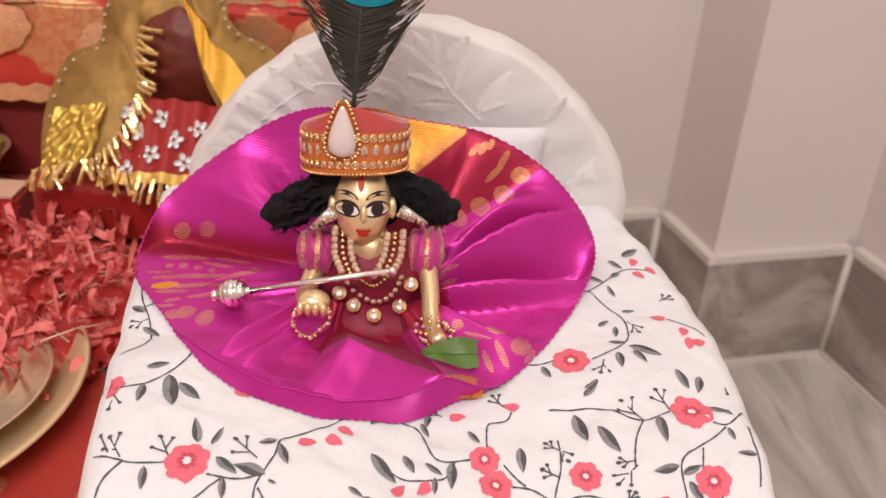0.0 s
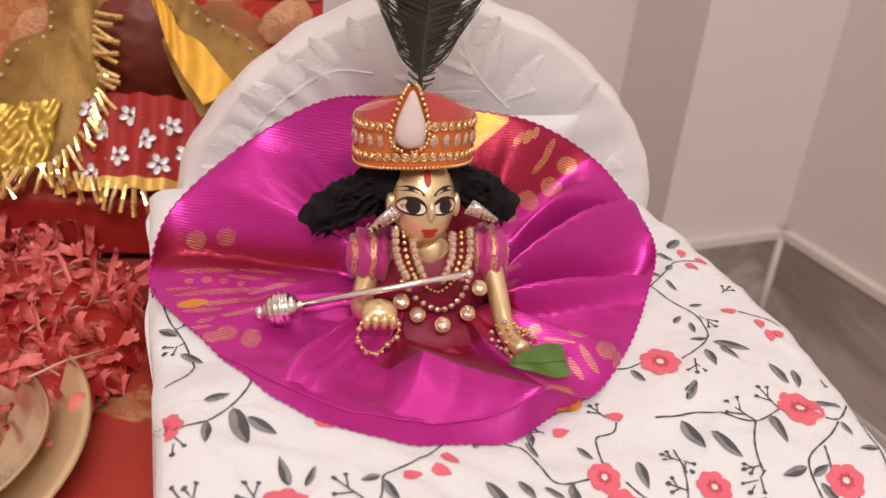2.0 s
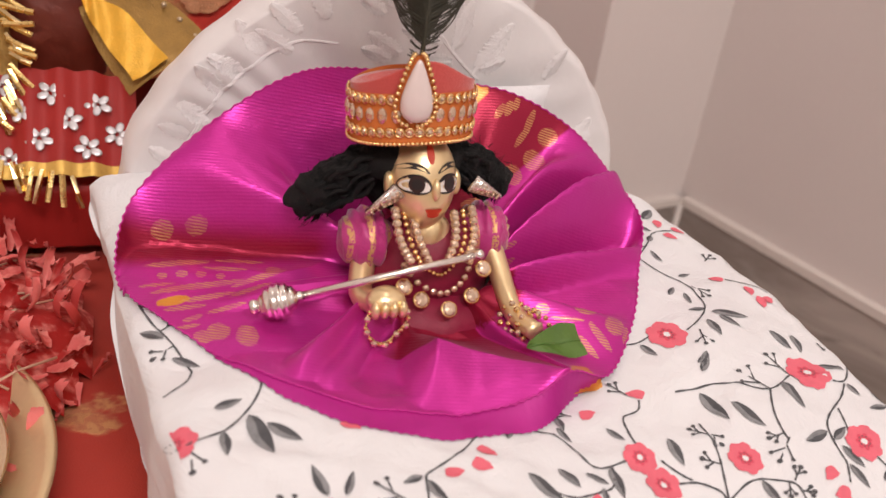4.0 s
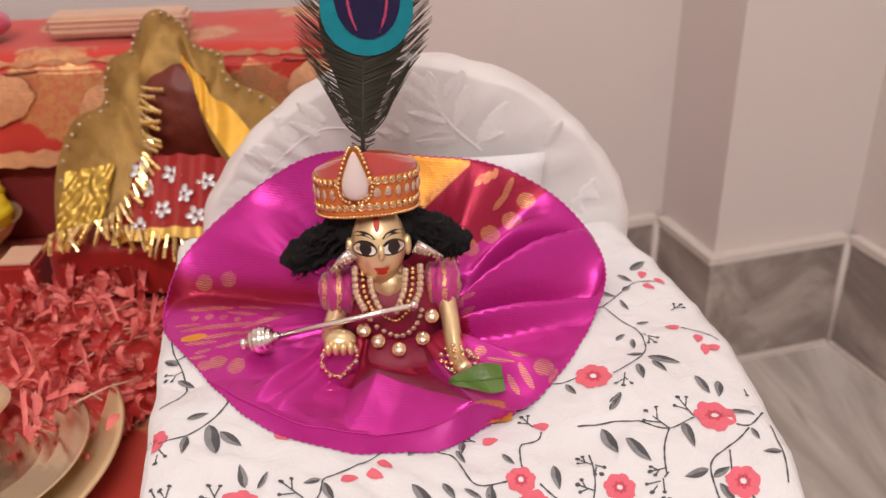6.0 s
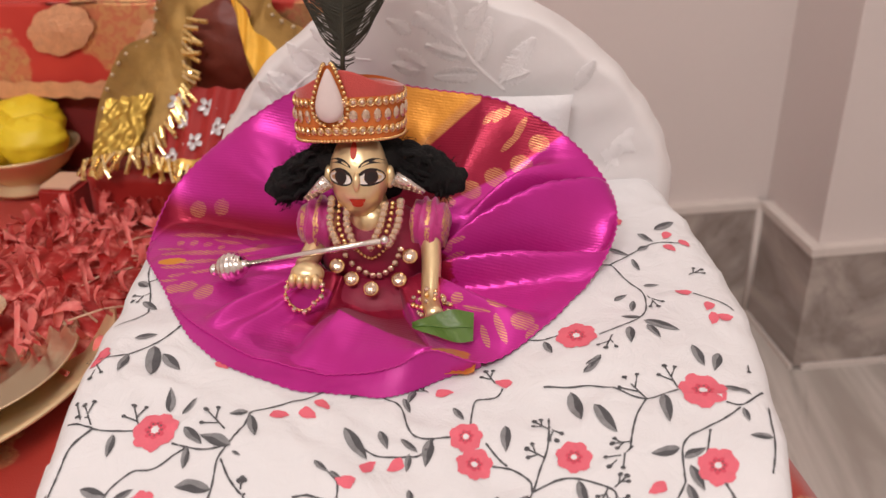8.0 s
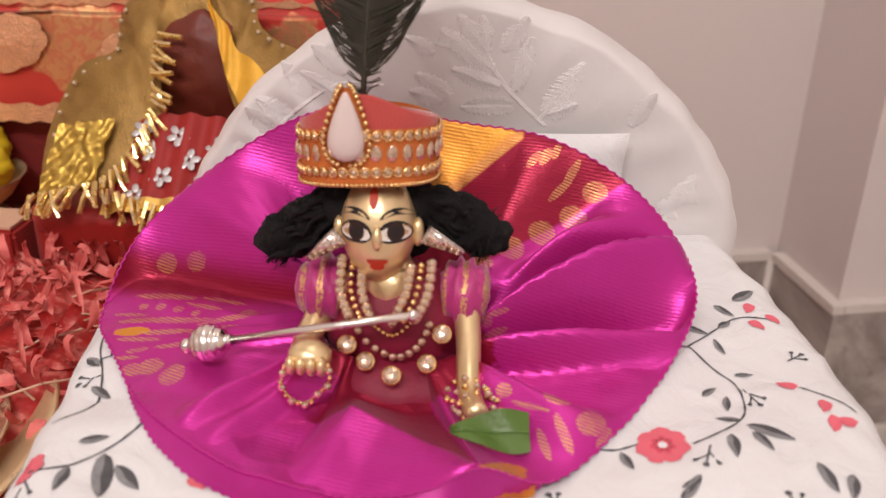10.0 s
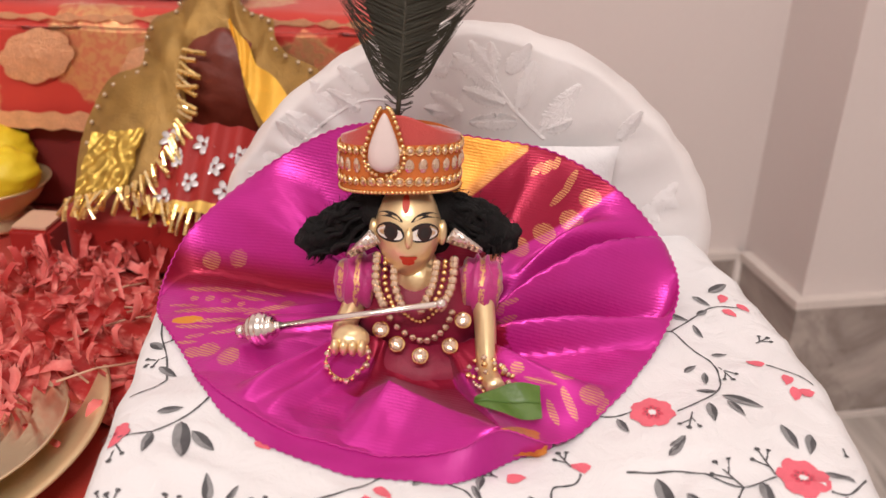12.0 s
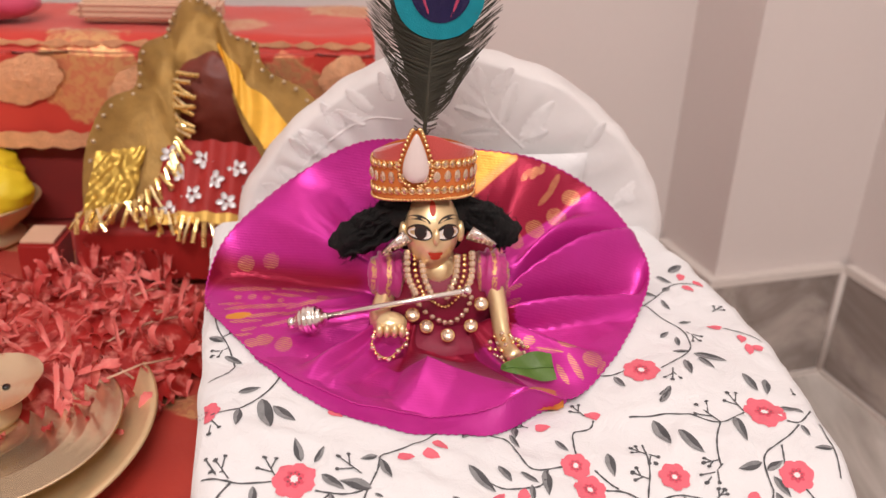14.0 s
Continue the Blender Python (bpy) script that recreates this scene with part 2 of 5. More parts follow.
def upright(p, q, thick, z0, z1, out):
    """An upright slab over the line p to q, its thickness on the side out."""
    bm = bmesh.new()
    base = [p, q, q + out * thick, p + out * thick]
    lo = [bm.verts.new((*b.xy, z0)) for b in base]
    hi = [bm.verts.new((*b.xy, z1)) for b in base]
    for i in range(4):
        bm.faces.new((lo[i], lo[(i + 1) % 4], hi[(i + 1) % 4], hi[i]))
    bm.faces.new(lo[::-1])
    bm.faces.new(hi)
    bmesh.ops.recalc_face_normals(bm, faces=bm.faces)
    return bm


back_left = corner_a - 1.9 * along
right_end = corner_c + 2.6 * toward
walls = (
    ("wall_back", back_left, corner_a, -toward, "pale pinkish painted wall behind the altar"),
    ("wall_pillar", corner_b, corner_c, -toward, "pale pinkish painted pillar standing out of the wall"),
    ("wall_right", corner_c, right_end, along, "pale grey painted wall beside the altar"),
    ("wall_left", back_left, back_left + 2.70 * toward, -along, "plain pale painted wall"),
    ("wall_front", right_end, right_end - 2.3 * along, toward, "plain pale painted wall"),
)
for name, p, q, out, words in walls:
    solid(name, upright(p, q, 0.118 if name == "wall_pillar" else 0.1, 0, 2.7, out), wall_paint, words, "wall", "structure", False)
runs = ((back_left, corner_a, -toward, 0, -0.012), (corner_a, corner_b, along, -0.012, 0.012), (corner_b, corner_c, -toward, 0.0, -0.012), (corner_c, right_end, along, -0.012, 0))
for i, (p, q, out, e0, e1) in enumerate(runs):
    d = (q - p).normalized()
    near = -out
    solid("baseboard", upright(p + near * 0.010 - d * e0, q + near * 0.010 + d * e1, 0.009, 0.004, SKIRT - 0.004, out), skirt_marble,
          "polished brown-grey marble skirting at the foot of the wall", "baseboard", "structure", False)
    solid("trim", upright(p + near * 0.0125 - d * e0, q + near * 0.0125 + d * (e1 + (0.0005 if e1 > 0 else 0)), 0.012, SKIRT - 0.0045, SKIRT + 0.0045 + 0.0002 * i, out), grout,
          "white cement line along the top of the skirting", "trim", "structure", False)
    solid("trim", upright(p + near * 0.0135 - d * e0, q + near * 0.0135 + d * e1, 0.003, 0.0, 0.006 + 0.0002 * i, out), grout,
          "pale grout line between skirting and floor", "trim", "structure", False)
for c, s in ((corner_a, -along + toward), (corner_c, -along + toward)):
    bm = bmesh.new()
    m = c + s * 0.0118
    add_tube(bm, [(m.x, m.y, 0.005), (m.x, m.y, SKIRT - 0.004)], 0.0042, 10)
    solid("trim", bm, grout, "pale grout joint in the corner of the skirting", "trim", "structure")


# ---------------------------------------------------------------- low altar table under red brocade


def brocade_material(name, red, dark, size, gold=(0.74, 0.40, 0.18), lo=0.30):
    """Red woven cloth with gold flower motifs."""
    n = Nodes(name)
    co = n.coords()
    v = n.add("ShaderNodeTexVoronoi", Scale=size)
    v.voronoi_dimensions = "3D"
    v.inputs["Randomness"].default_value = 0.75
    n.t.links.new(co, v.inputs["Vector"])
    blob = n.math("ADD", v.outputs["Distance"], n.math("MULTIPLY", n.math("SUBTRACT", n.noise(70, 3), 0.5), 0.35))
    motif = n.math("SUBTRACT", 1.0, n.ramp(blob, lo, lo + 0.06))
    lines = n.ramp(n.noise(160, 2, None, 0.5, 1.0), 0.42, 0.56)
    fac = n.math("MULTIPLY", motif, n.math("ADD", 0.50, n.math("MULTIPLY", lines, 0.5)))
    base = n.mix(n.noise(25), dark, red)
    n.put(n.p.inputs["Base Color"], n.mix(fac, base, gold))
    n.put(n.p.inputs["Metallic"], n.math("MULTIPLY", fac, 0.75))
    n.put(n.p.inputs["Roughness"], n.math("SUBTRACT", 0.62, n.math("MULTIPLY", fac, 0.22)))
    n.p.inputs["Sheen Weight"].default_value = 0.2
    n.bump(n.noise(1400, 1), 0.3, 0.0005)
    n.bump(motif, 0.4, 0.0006)
    return n.mat


table_cloth_mat = brocade_material("red_brocade", (0.50, 0.035, 0.015), (0.34, 0.018, 0.01), 15.0)
box_cloth_mat = brocade_material("red_brocade_large", (0.66, 0.050, 0.028), (0.48, 0.024, 0.015), 11.0, lo=0.36)

TABLE = 0.300


def table_height(x, y):
    return TABLE + 0.0025 * wave(x, y, 0, 14) + 0.001 * wave(x, y, 3, 50)


def cloth_top(u, v):
    """The cloth over the table: flat on top, hanging down at the edges."""
    a, b = (u - 0.5) * 1.30, (v - 0.5) * 1.24
    ha, hb = 0.44, 0.41 if b < 0 else 0.285
    xa, xb = max(-ha, min(ha, a)), max(-hb, min(hb, b))
    drop = max(abs(a) - ha, abs(b) - hb, 0)
    out = 0.006 * math.sin(26 * (a if abs(b) > hb else b) * 1.7) * min(1, drop * 12)
    px = xa + (math.copysign(0.008 + out, a) if abs(a) > ha else 0)
    py = xb + (math.copysign(0.008 + out, b) if abs(b) > hb else 0)
    c = Vector((-0.335, 0.475, 0)) + px * along - py * toward
    return (c.x, c.y, table_height(c.x, c.y) - drop)


table = thing("altar_table", (-0.335, 0.475, 0), "low altar table covered by a red and gold brocade cloth", "table")
bm = bmesh.new()
turn = Matrix.Translation((-0.335, 0.475, 0)) @ Matrix.Rotation(YAW, 4, "Z")
box(bm, (-0.43, -0.40, 0.26), (0.43, 0.275, 0.290), turn)
part("tabletop", bm, plain("table_wood", (0.20, 0.10, 0.05), 0.5), table, smooth=False)
for sx in (-0.40, 0.40):
    for sy in (-0.37, 0.25):
        bm = bmesh.new()
        box(bm, (sx - 0.02, sy - 0.02, 0), (sx + 0.02, sy + 0.02, 0.26), turn)
        part("leg", bm, bpy.data.materials["table_wood"], table, smooth=False)
cloth = solid("altar_cloth", grid(140, 130, cloth_top), table_cloth_mat, "red brocade cloth with gold flowers spread over the altar table", "cloth")

# ---------------------------------------------------------------- little seat: mattress, sheet, backrest, pillow


def seat_height(x, y):
    """The top of the padded seat, rising a little to the back, sagging under the figure and rounding off to the front."""
    z = 0.3665 + 0.055 * (y - 0.35)
    z -= 5.0 * max(0, 0.275 - y) ** 2 * (0.75 + 2.2 * (x + 0.14))
    z -= 0.010 * math.exp(-((x - 0.045) / 0.06) ** 2 - ((y - 0.255) / 0.03) ** 2) + 0.012 * math.exp(-((x + 0.005) / 0.05) ** 2 - ((y - 0.305) / 0.03) ** 2)
    z += 0.0016 * wave(x, y, 1, 22) + 0.0007 * wave(x * 1.6, y, 5, 60)
    z += 0.0036 * max(0, wave(x * 1.0 + 0.4 * y, y * 2.2, 9, 16))
    soft = 1 / (1 + math.exp((y - 0.285 - 0.25 * max(0, x - 0.02)) / 0.008))
    z += 0.0011 * (1 - abs(wave(x * 0.8 - 0.5 * y, y + 0.4 * x, 12, 26))) ** 6 + 0.0006 * wave(x, y, 15, 95)
    z += 0.0020 * soft * (1 - abs(wave(x + 0.6 * y, y * 1.5 - 0.3 * x, 4, 34))) ** 3
    return z


def seat_left(y):
    return -0.1365 + 0.135 * (0.396 - y) + 0.0014 * wave(0.3, y, 1, 45)


def seat_right(y):
    return 0.1365 - 1.15 * max(0, y - 0.29) ** 2 - 1.6 * max(0, 0.27 - y) ** 2 + 0.0016 * wave(0.8, y, 2, 40)


FRONT, BACK = 0.165, 0.452


def sheet_point(u, v):
    y = FRONT + (BACK - FRONT) * v
    l, r = seat_left(y), seat_right(y)
    w = r - l
    fold = 0.055
    s = -fold + u * (w + 2 * fold)
    drop = max(-s, s - w, 0)
    x = l + max(0, min(w, s))
    edge = min(max(s, 0), max(w - s, 0))
    z = seat_height(x, y) - 0.004 * math.exp(-edge / 0.004)
    if drop > 0:
        deep = 0.052 if s > 0 else 0.010 + 0.042 / (1 + math.exp((y - 0.355) / 0.006))
        z -= min(drop, deep)
        x += math.copysign(0.002 + 0.0025 * math.sin(y * 90) * drop / fold, s)
    return (x, y, z)


def sheet_top(x, y):
    edge = max(0, min(x - seat_left(y), seat_right(y) - x))
    return seat_height(x, y) - 0.004 * math.exp(-edge / 0.004)


mattress = thing("seat_mattress", (0, 0.33, TABLE), "orange-covered padded mattress of a small idol seat", "mattress")


def mattress_point(u, v):
    a = v * math.tau
    y = FRONT + 0.008 + (BACK - FRONT - 0.012) * u
    l, r = seat_left(y) + 0.006, seat_right(y) - 0.006
    cx, hw = (l + r) / 2, (r - l) / 2
    top = seat_height(cx, y) - 0.006
    cz, hh = (top + TABLE + 0.002) / 2, (top - TABLE - 0.002) / 2
    c, s = math.cos(a), math.sin(a)
    k = (abs(c) ** 8 + abs(s) ** 8) ** (-1 / 8)
    return (cx + hw * c * k, y, cz + hh * s * k)


bm = grid(30, 64, mattress_point)
bmesh.ops.remove_doubles(bm, verts=bm.verts, dist=1e-5)
bmesh.ops.holes_fill(bm, edges=[e for e in bm.edges if e.is_boundary], sides=0)
bmesh.ops.recalc_face_normals(bm, faces=bm.faces)
part("padding", bm, orange_cloth, mattress)

sheet = thing("floral_sheet", (0, 0.33, 0.365), "white cotton sheet with pink flower and grey vine print", "sheet")
part("cloth", grid(150, 130, sheet_point), white_cotton, sheet)

# the arched backrest
brocade_white = Nodes("white_satin")
n = brocade_white
n.put(n.p.inputs["Base Color"], n.mix(n.noise(40), (0.71, 0.68, 0.67), (0.81, 0.78, 0.77)))
n.put(n.p.inputs["Roughness"], n.math("ADD", 0.27, n.math("MULTIPLY", n.noise(60), 0.15)))
n.p.inputs["Sheen Weight"].default_value = 0.25
n.bump(n.noise(1500, 1), 0.15, 0.0004)
n.bump(n.noise(45, 3), 0.32, 0.003)
white_satin = n.mat
white_thread = plain("white_thread", (0.90, 0.87, 0.86), 0.30, 0.0, vary=0.06, big=300, fine=1600, bump=0.9, sheen=0.2)

BX, BZ, BRX, BRZ = -0.008, 0.362, 0.126, 0.111
backrest = thing("arched_backrest", (BX, 0.46, 0.36), "round white brocade satin backrest of the little seat", "backrest")


def arch_scale(a):
    """The arch is a little flatter between its top and its feet."""
    return 1 - (0.034 if math.cos(a) > 0 else 0.044) * math.sin(2 * a) ** 2


def backrest_front(a, s):
    """How far back the front face lies, s from its middle to the rim."""
    pleat = 0.0011 * math.exp(-((s - 0.9) / 0.25) ** 2) * math.sin(34 * a + 3 * math.sin(5 * a)) * (1.0 if math.cos(a) < 0 else 0.35)
    return 0.4505 - 0.002 * math.sin(s * math.pi) - 0.0022 * noise.noise(Vector((6 * a, 3.5 * s, 1.7))) * s - pleat


def backrest_point(u, v):
    """Round padded edge swept along the arch; v goes from the front face's middle over the rim to the back."""
    a = math.pi * u
    ca, sa = math.cos(a), math.sin(a)
    if v < 0.5:
        s = v / 0.5
        k, y = s * 0.94, backrest_front(a, s)
    else:
        b = (v - 0.5) / 0.5 * math.pi
        k, y = 0.94 + 0.06 * math.sin(b), 0.4505 + 0.014 - 0.014 * math.cos(b)
        if v > 0.999:
            k = 0.94
    lump = 0.0022 * noise.noise(Vector((7 * a, 4 * v, 0.3)))
    k *= arch_scale(a)
    return (BX + (BRX * k + lump) * ca, y, BZ + (BRZ * k + lump) * sa - (0.02 if sa < 1e-6 else 0))


def satin_front(x, z):
    """The front face's depth at a place on the backrest."""
    a = math.atan2((z - BZ) / BRZ, (x - BX) / BRX)
    s = math.hypot((x - BX) / BRX, (z - BZ) / BRZ) / 0.94 / arch_scale(a)
    return backrest_front(a, min(1.0, s))


part("padded_arch", grid(180, 40, backrest_point), white_satin, backrest)
bm = bmesh.new()
rim = [(BX + BRX * 0.945 * arch_scale(a) * math.cos(a), 0.4785, BZ - 0.01 + BRZ * 0.97 * arch_scale(a) * math.sin(a)) for a in [math.pi * i / 40 for i in range(41)]]
bm.faces.new([bm.verts.new(p) for p in rim])
part("back_panel", bm, white_cotton, backrest, smooth=False)

# small white pillow behind the figure


def pillow_point(u, v):
    a, b = 2 * u - 1, 2 * v - 1
    edge = (1 - a ** 4) * (1 - b ** 4)
    return (0.018 + 0.046 * a * (1 - 0.05 * (1 - b * b)), 0.4405 - 0.010 * max(0, edge) ** 0.5, 0.392 + 0.030 * b * (1 - 0.06 * (1 - a * a)))


pillow = thing("small_pillow", (0.018, 0.44, 0.365), "small white printed pillow leaning on the backrest", "pillow")
part("cover", grid(24, 18, pillow_point), white_cotton, pillow)

# ---------------------------------------------------------------- the figure's dress
RIM = [(0.084, 0.370, 0.384), (0.080, 0.395, 0.394), (0.060, 0.405, 0.413), (0.030, 0.412, 0.427), (-0.004, 0.418, 0.430), (-0.040, 0.418, 0.434),
       (-0.066, 0.415, 0.431), (-0.098, 0.408, 0.413), (-0.127, 0.395, 0.389), (-0.135, 0.374, 0.371), (-0.129, 0.352, 0.3645), (-0.114, 0.332, 0.364),
       (-0.095, 0.308, 0.364), (-0.076, 0.294, 0.3640), (-0.053, 0.285, 0.3600), (-0.026, 0.2832, 0.3585), (-0.002, 0.2822, 0.3640), (0.0130, 0.2862, 0.3700),
       (0.034, 0.294, 0.3610), (0.057, 0.320, 0.3645), (0.075, 0.350, 0.371)]
STEPS = 336
rim_line = curve_through(RIM, STEPS, True)
WAIST = Vector((-0.020, 0.352, 0.372))


def ridge(k, v, k0, k1, height, before, after):
    """A fold running from the waist at k0 to the rim at k1, with slopes of its own on its two sides."""
    d = (k - k0 - (k1 - k0) * v + 10.5) % 21 - 10.5
    return height * math.exp(-(abs(d) / (before if d < 0 else after)) ** 1.7)


FOLDS = ((7.8, 7.5, 0.0210, 1.0, 0.36), (8.6, 8.5, -0.0220, 0.40, 0.7), (6.0, 6.2, -0.0200, 0.8, 0.6), (10.2, 10.3, 0.0075, 0.9, 0.8), (11.5, 11.7, -0.0070, 0.5, 0.5), (12.4, 12.7, 0.0100, 0.45, 0.20),
         (2.5, 0.95, 0.0180, 0.36, 0.8), (0.15, 0.80, 0.0260, 0.30, 0.20), (-0.45, -0.10, -0.0230, 0.34, 0.28), (19.6, 20.3, 0.0150, 0.22, 0.26), (19.3, 19.7, -0.0080, 0.25, 0.2),
         (18.5, 18.8, 0.0110, 0.40, 0.26), (1.3, 1.0, -0.0190, 0.22, 0.20), (2.0, 2.3, -0.0080, 0.3, 0.4), (3.2, 3.0, 0.0080, 0.5, 0.5), (13.7, 13.9, -0.0080, 0.3, 0.3), (13.0, 13.2, 0.0060, 0.3, 0.3))


CREST = [(-0.0285, 0.3105, 0.3710), (-0.0165, 0.3055, 0.3685), (-0.0055, 0.2985, 0.3685), (0.0045, 0.2920, 0.3695), (0.0130, 0.2864, 0.3702)]
crest_line = curve_through(CREST, 41)


def smooth_step(x, a, b):
    t = max(0.0, min(1.0, (x - a) / (b - a)))
    return t * t * (3 - 2 * t)


def skirt_point(u, v):
    i = int(round(u * STEPS)) % STEPS
    r = rim_line[i]
    k = u * 21
    a = math.tau * u
    w = WAIST + Vector((0.026 * math.cos(a), 0.018 * math.sin(a), 0.0))
    p = w.lerp(r, v)
    mid = v * (1 - v) * 4
    rear = max(0, math.sin(a))
    p.z -= 0.012 * mid * rear + 0.004 * mid * (1 - rear)
    p.z += mid ** 0.7 * sum(ridge(k, v, *f) for f in FOLDS)
    p.z += 0.003 * mid * noise.noise(Vector((1.3 * k, 1.6 * v, 0.2))) + 0.0010 * mid * noise.noise(Vector((3.7 * k, 3.0 * v, 4.2)))
    stand = smooth_step(k, 13.95, 14.62) * (1 - smooth_step(k, 16.95, 17.3))
    if stand > 0:
        c = crest_line[max(0, min(40, round((k - 14.65) / 2.35 * 40)))]
        q = v / 0.45 if v < 0.45 else (v - 0.45) / 0.55
        low = Vector((w.x, w.y + 0.006, 0.3590))
        front = low.lerp(c, q ** 1.5) if v < 0.45 else c.lerp(r, q)
        front.z += -0.003 * math.sin(math.pi * q) if v < 0.45 else 0.0012 * math.sin(math.pi * q) + 0.0008 * noise.noise(Vector((2.2 * k, 2 * q, 7)))
        p = p.lerp(front, stand)
    if v > 0.995:
        p += (r - w).normalized() * 0.0007 * (i % 2)
    p.z = max(p.z, seat_height(p.x, p.y) + 0.0015) if seat_left(p.y) < p.x < seat_right(p.y) else p.z
    return tuple(p)


def dress_material():
    """Shot magenta silk with crimson borders, woven gold dots, strokes and patches laid out in the cloth's own plane;
    shade in the lap and a lit patch edge are painted in.
    """
    n = Nodes("magenta_silk")
    sep = n.t.nodes.new("ShaderNodeSeparateXYZ")
    n.t.links.new(n.coords(), sep.inputs[0])
    x = sep.outputs[0]
    slant = n.math("ADD", sep.outputs[1], sep.outputs[2])
    w = n.math("DIVIDE", slant, 1.345)
    plane = n.add("ShaderNodeCombineXYZ", X=x, Y=w).outputs[0]
    jitter = n.math("MULTIPLY", n.math("SUBTRACT", n.noise(420, 2), 0.5), 0.35)

    def most(*values):
        out = values[0]
        for q in values[1:]:
            out = n.math("MAXIMUM", out, q)
        return out

    def spot(x0, w0, rx, rw, turn=0.0):
        """A woven spot at x0 and w0, both in millimetres, w0 along the slant."""
        m = n.t.nodes.new("ShaderNodeMapping")
        m.vector_type = "TEXTURE"
        m.inputs["Location"].default_value = (x0 / 1000, w0 / 1345, 0)
        m.inputs["Rotation"].default_value = (0, 0, radians(turn))
        m.inputs["Scale"].default_value = (rx / 1000, rw / 1000, 1)
        n.t.links.new(plane, m.inputs["Vector"])
        d = n.t.nodes.new("ShaderNodeVectorMath")
        d.operation = "LENGTH"
        n.t.links.new(m.outputs[0], d.inputs[0])
        return n.math("SUBTRACT", 1.0, n.ramp(n.math("ADD", d.outputs["Value"], jitter), 0.86, 1.0))

    def over(slope, x0, w0, soft=0.0015):
        """Everything above a line in the cloth's plane."""
        line = n.math("SUBTRACT", n.math("SUBTRACT", slant, w0), n.math("MULTIPLY", n.math("SUBTRACT", x, x0), slope))
        return n.ramp(line, -soft, soft)

    def under(*line):
        return n.math("SUBTRACT", 1.0, over(*line))

    def both(a, b):
        return n.math("MULTIPLY", a, b)

    right_of = n.ramp(x, -0.034, -0.026)
    patch = both(both(over(1.12, -0.0036, 0.8127), right_of), n.math("SUBTRACT", 1.0, n.ramp(n.math("ADD", x, n.math("MULTIPLY", jitter, 0.004)), 0.0195, 0.0212)))
    # The patch's lower edge is painted lighter, as if catching light.
    lit_edge = both(patch, under(1.12, -0.0036, 0.8195, 0.004))
    crim = both(both(over(0.98, 0.012, 0.772), right_of), n.ramp(n.math("ADD", slant, x), 0.70, 0.72))
    left_part = n.math("SUBTRACT", 1.0, n.ramp(x, -0.062, -0.048))
    crim = n.math("MAXIMUM", crim, both(left_part, both(over(-0.05, -0.12, 0.7440, 0.006), under(-0.25, -0.12, 0.7700, 0.009))))
    inner = spot(-16, 715, 33, 21)
    turn = n.t.nodes.new("ShaderNodeSeparateXYZ")
    n.t.links.new(n.coords("UV"), turn.inputs[0])
    # Darker crimson in the hollow behind the front crest: shade put into the colour.
    lap_shade = both(n.ramp(turn.outputs[0], 0.640, 0.672), n.math("SUBTRACT", 1.0, n.ramp(turn.outputs[0], 0.802, 0.812)))
    lap_shade = both(lap_shade, n.math("SUBTRACT", 1.0, n.ramp(turn.outputs[1], 0.425, 0.445)))
    crim = most(crim, inner, lap_shade)
    dots = most(spot(7, 768, 5, 3.6), spot(18, 778.3, 5.2, 5.0), spot(29.2, 788.8, 5.4, 5.2), spot(40.6, 798.8, 5.6, 5.2), spot(48.5, 813, 5.2, 4.6))
    faint = most(spot(-117.9, 765.3, 4.6, 4.2), spot(-105, 766.1, 4.6, 4.2))
    strokes = most(spot(39.5, 822, 1.8, 6.5, -28), spot(35.5, 813, 1.6, 7.5, -40), spot(29, 829, 2.2, 4.2, -30), spot(24.5, 827, 1.8, 4.5, -35), spot(33, 832, 1.6, 3.6, -20))
    band_a = most(spot(-113, 743.5, 13, 1.7, 2), spot(-96, 738, 9, 1.2, -10), spot(-119, 735.5, 2.0, 1.8), spot(-112, 735.5, 2.4, 2.0), spot(-105, 735, 2.2, 1.8), spot(-98, 733, 1.8, 1.6))
    band_b = most(spot(-105, 727, 17, 1.7, 6), spot(-82, 731, 9, 1.5, 16), spot(-104, 719, 11, 1.4, 9), spot(-88, 722, 9, 1.4, 20), spot(-78, 735, 3.0, 2.2), spot(-118, 724, 6, 1.1, 4))
    band_c = most(spot(-112, 713, 8, 1.2, 6), spot(-98, 711, 8, 1.1, 14), spot(-112, 701, 5, 1.0, 10), spot(-121, 729, 7, 1.0, 4), spot(-90, 743, 10, 1.0, -8), spot(-88, 728, 8, 1.2, 18))
    low_left = most(spot(-102, 697, 4.6, 4.0, 20), spot(-107, 694.5, 3.6, 3.0), spot(-92.5, 693, 4.2, 5.0), spot(-110, 706, 4, 1.2, 20))
    low_right = most(spot(35.5, 692.6, 5.0, 2.6, -12), spot(46, 682, 5.2, 4.6, 15), spot(37.5, 676, 1.9, 7.5, 22), spot(31.5, 671, 1.6, 6.0, 20), spot(18.5, 695, 2.8, 2.8), spot(27, 688, 6.5, 1.1, -14), spot(50, 676, 1.7, 4.5, -30))
    side = most(spot(14, 728, 5.0, 1.4, 26), spot(11, 733, 2.2, 2.6), spot(15, 737, 4.5, 1.1, 24))
    g = most(n.math("MULTIPLY", dots, 0.75), n.math("MULTIPLY", faint, 0.55), n.math("MULTIPLY", strokes, 0.8), band_a, band_b, band_c, low_left, low_right, n.math("MULTIPLY", side, 0.7), n.math("MULTIPLY", lit_edge, 0.7))
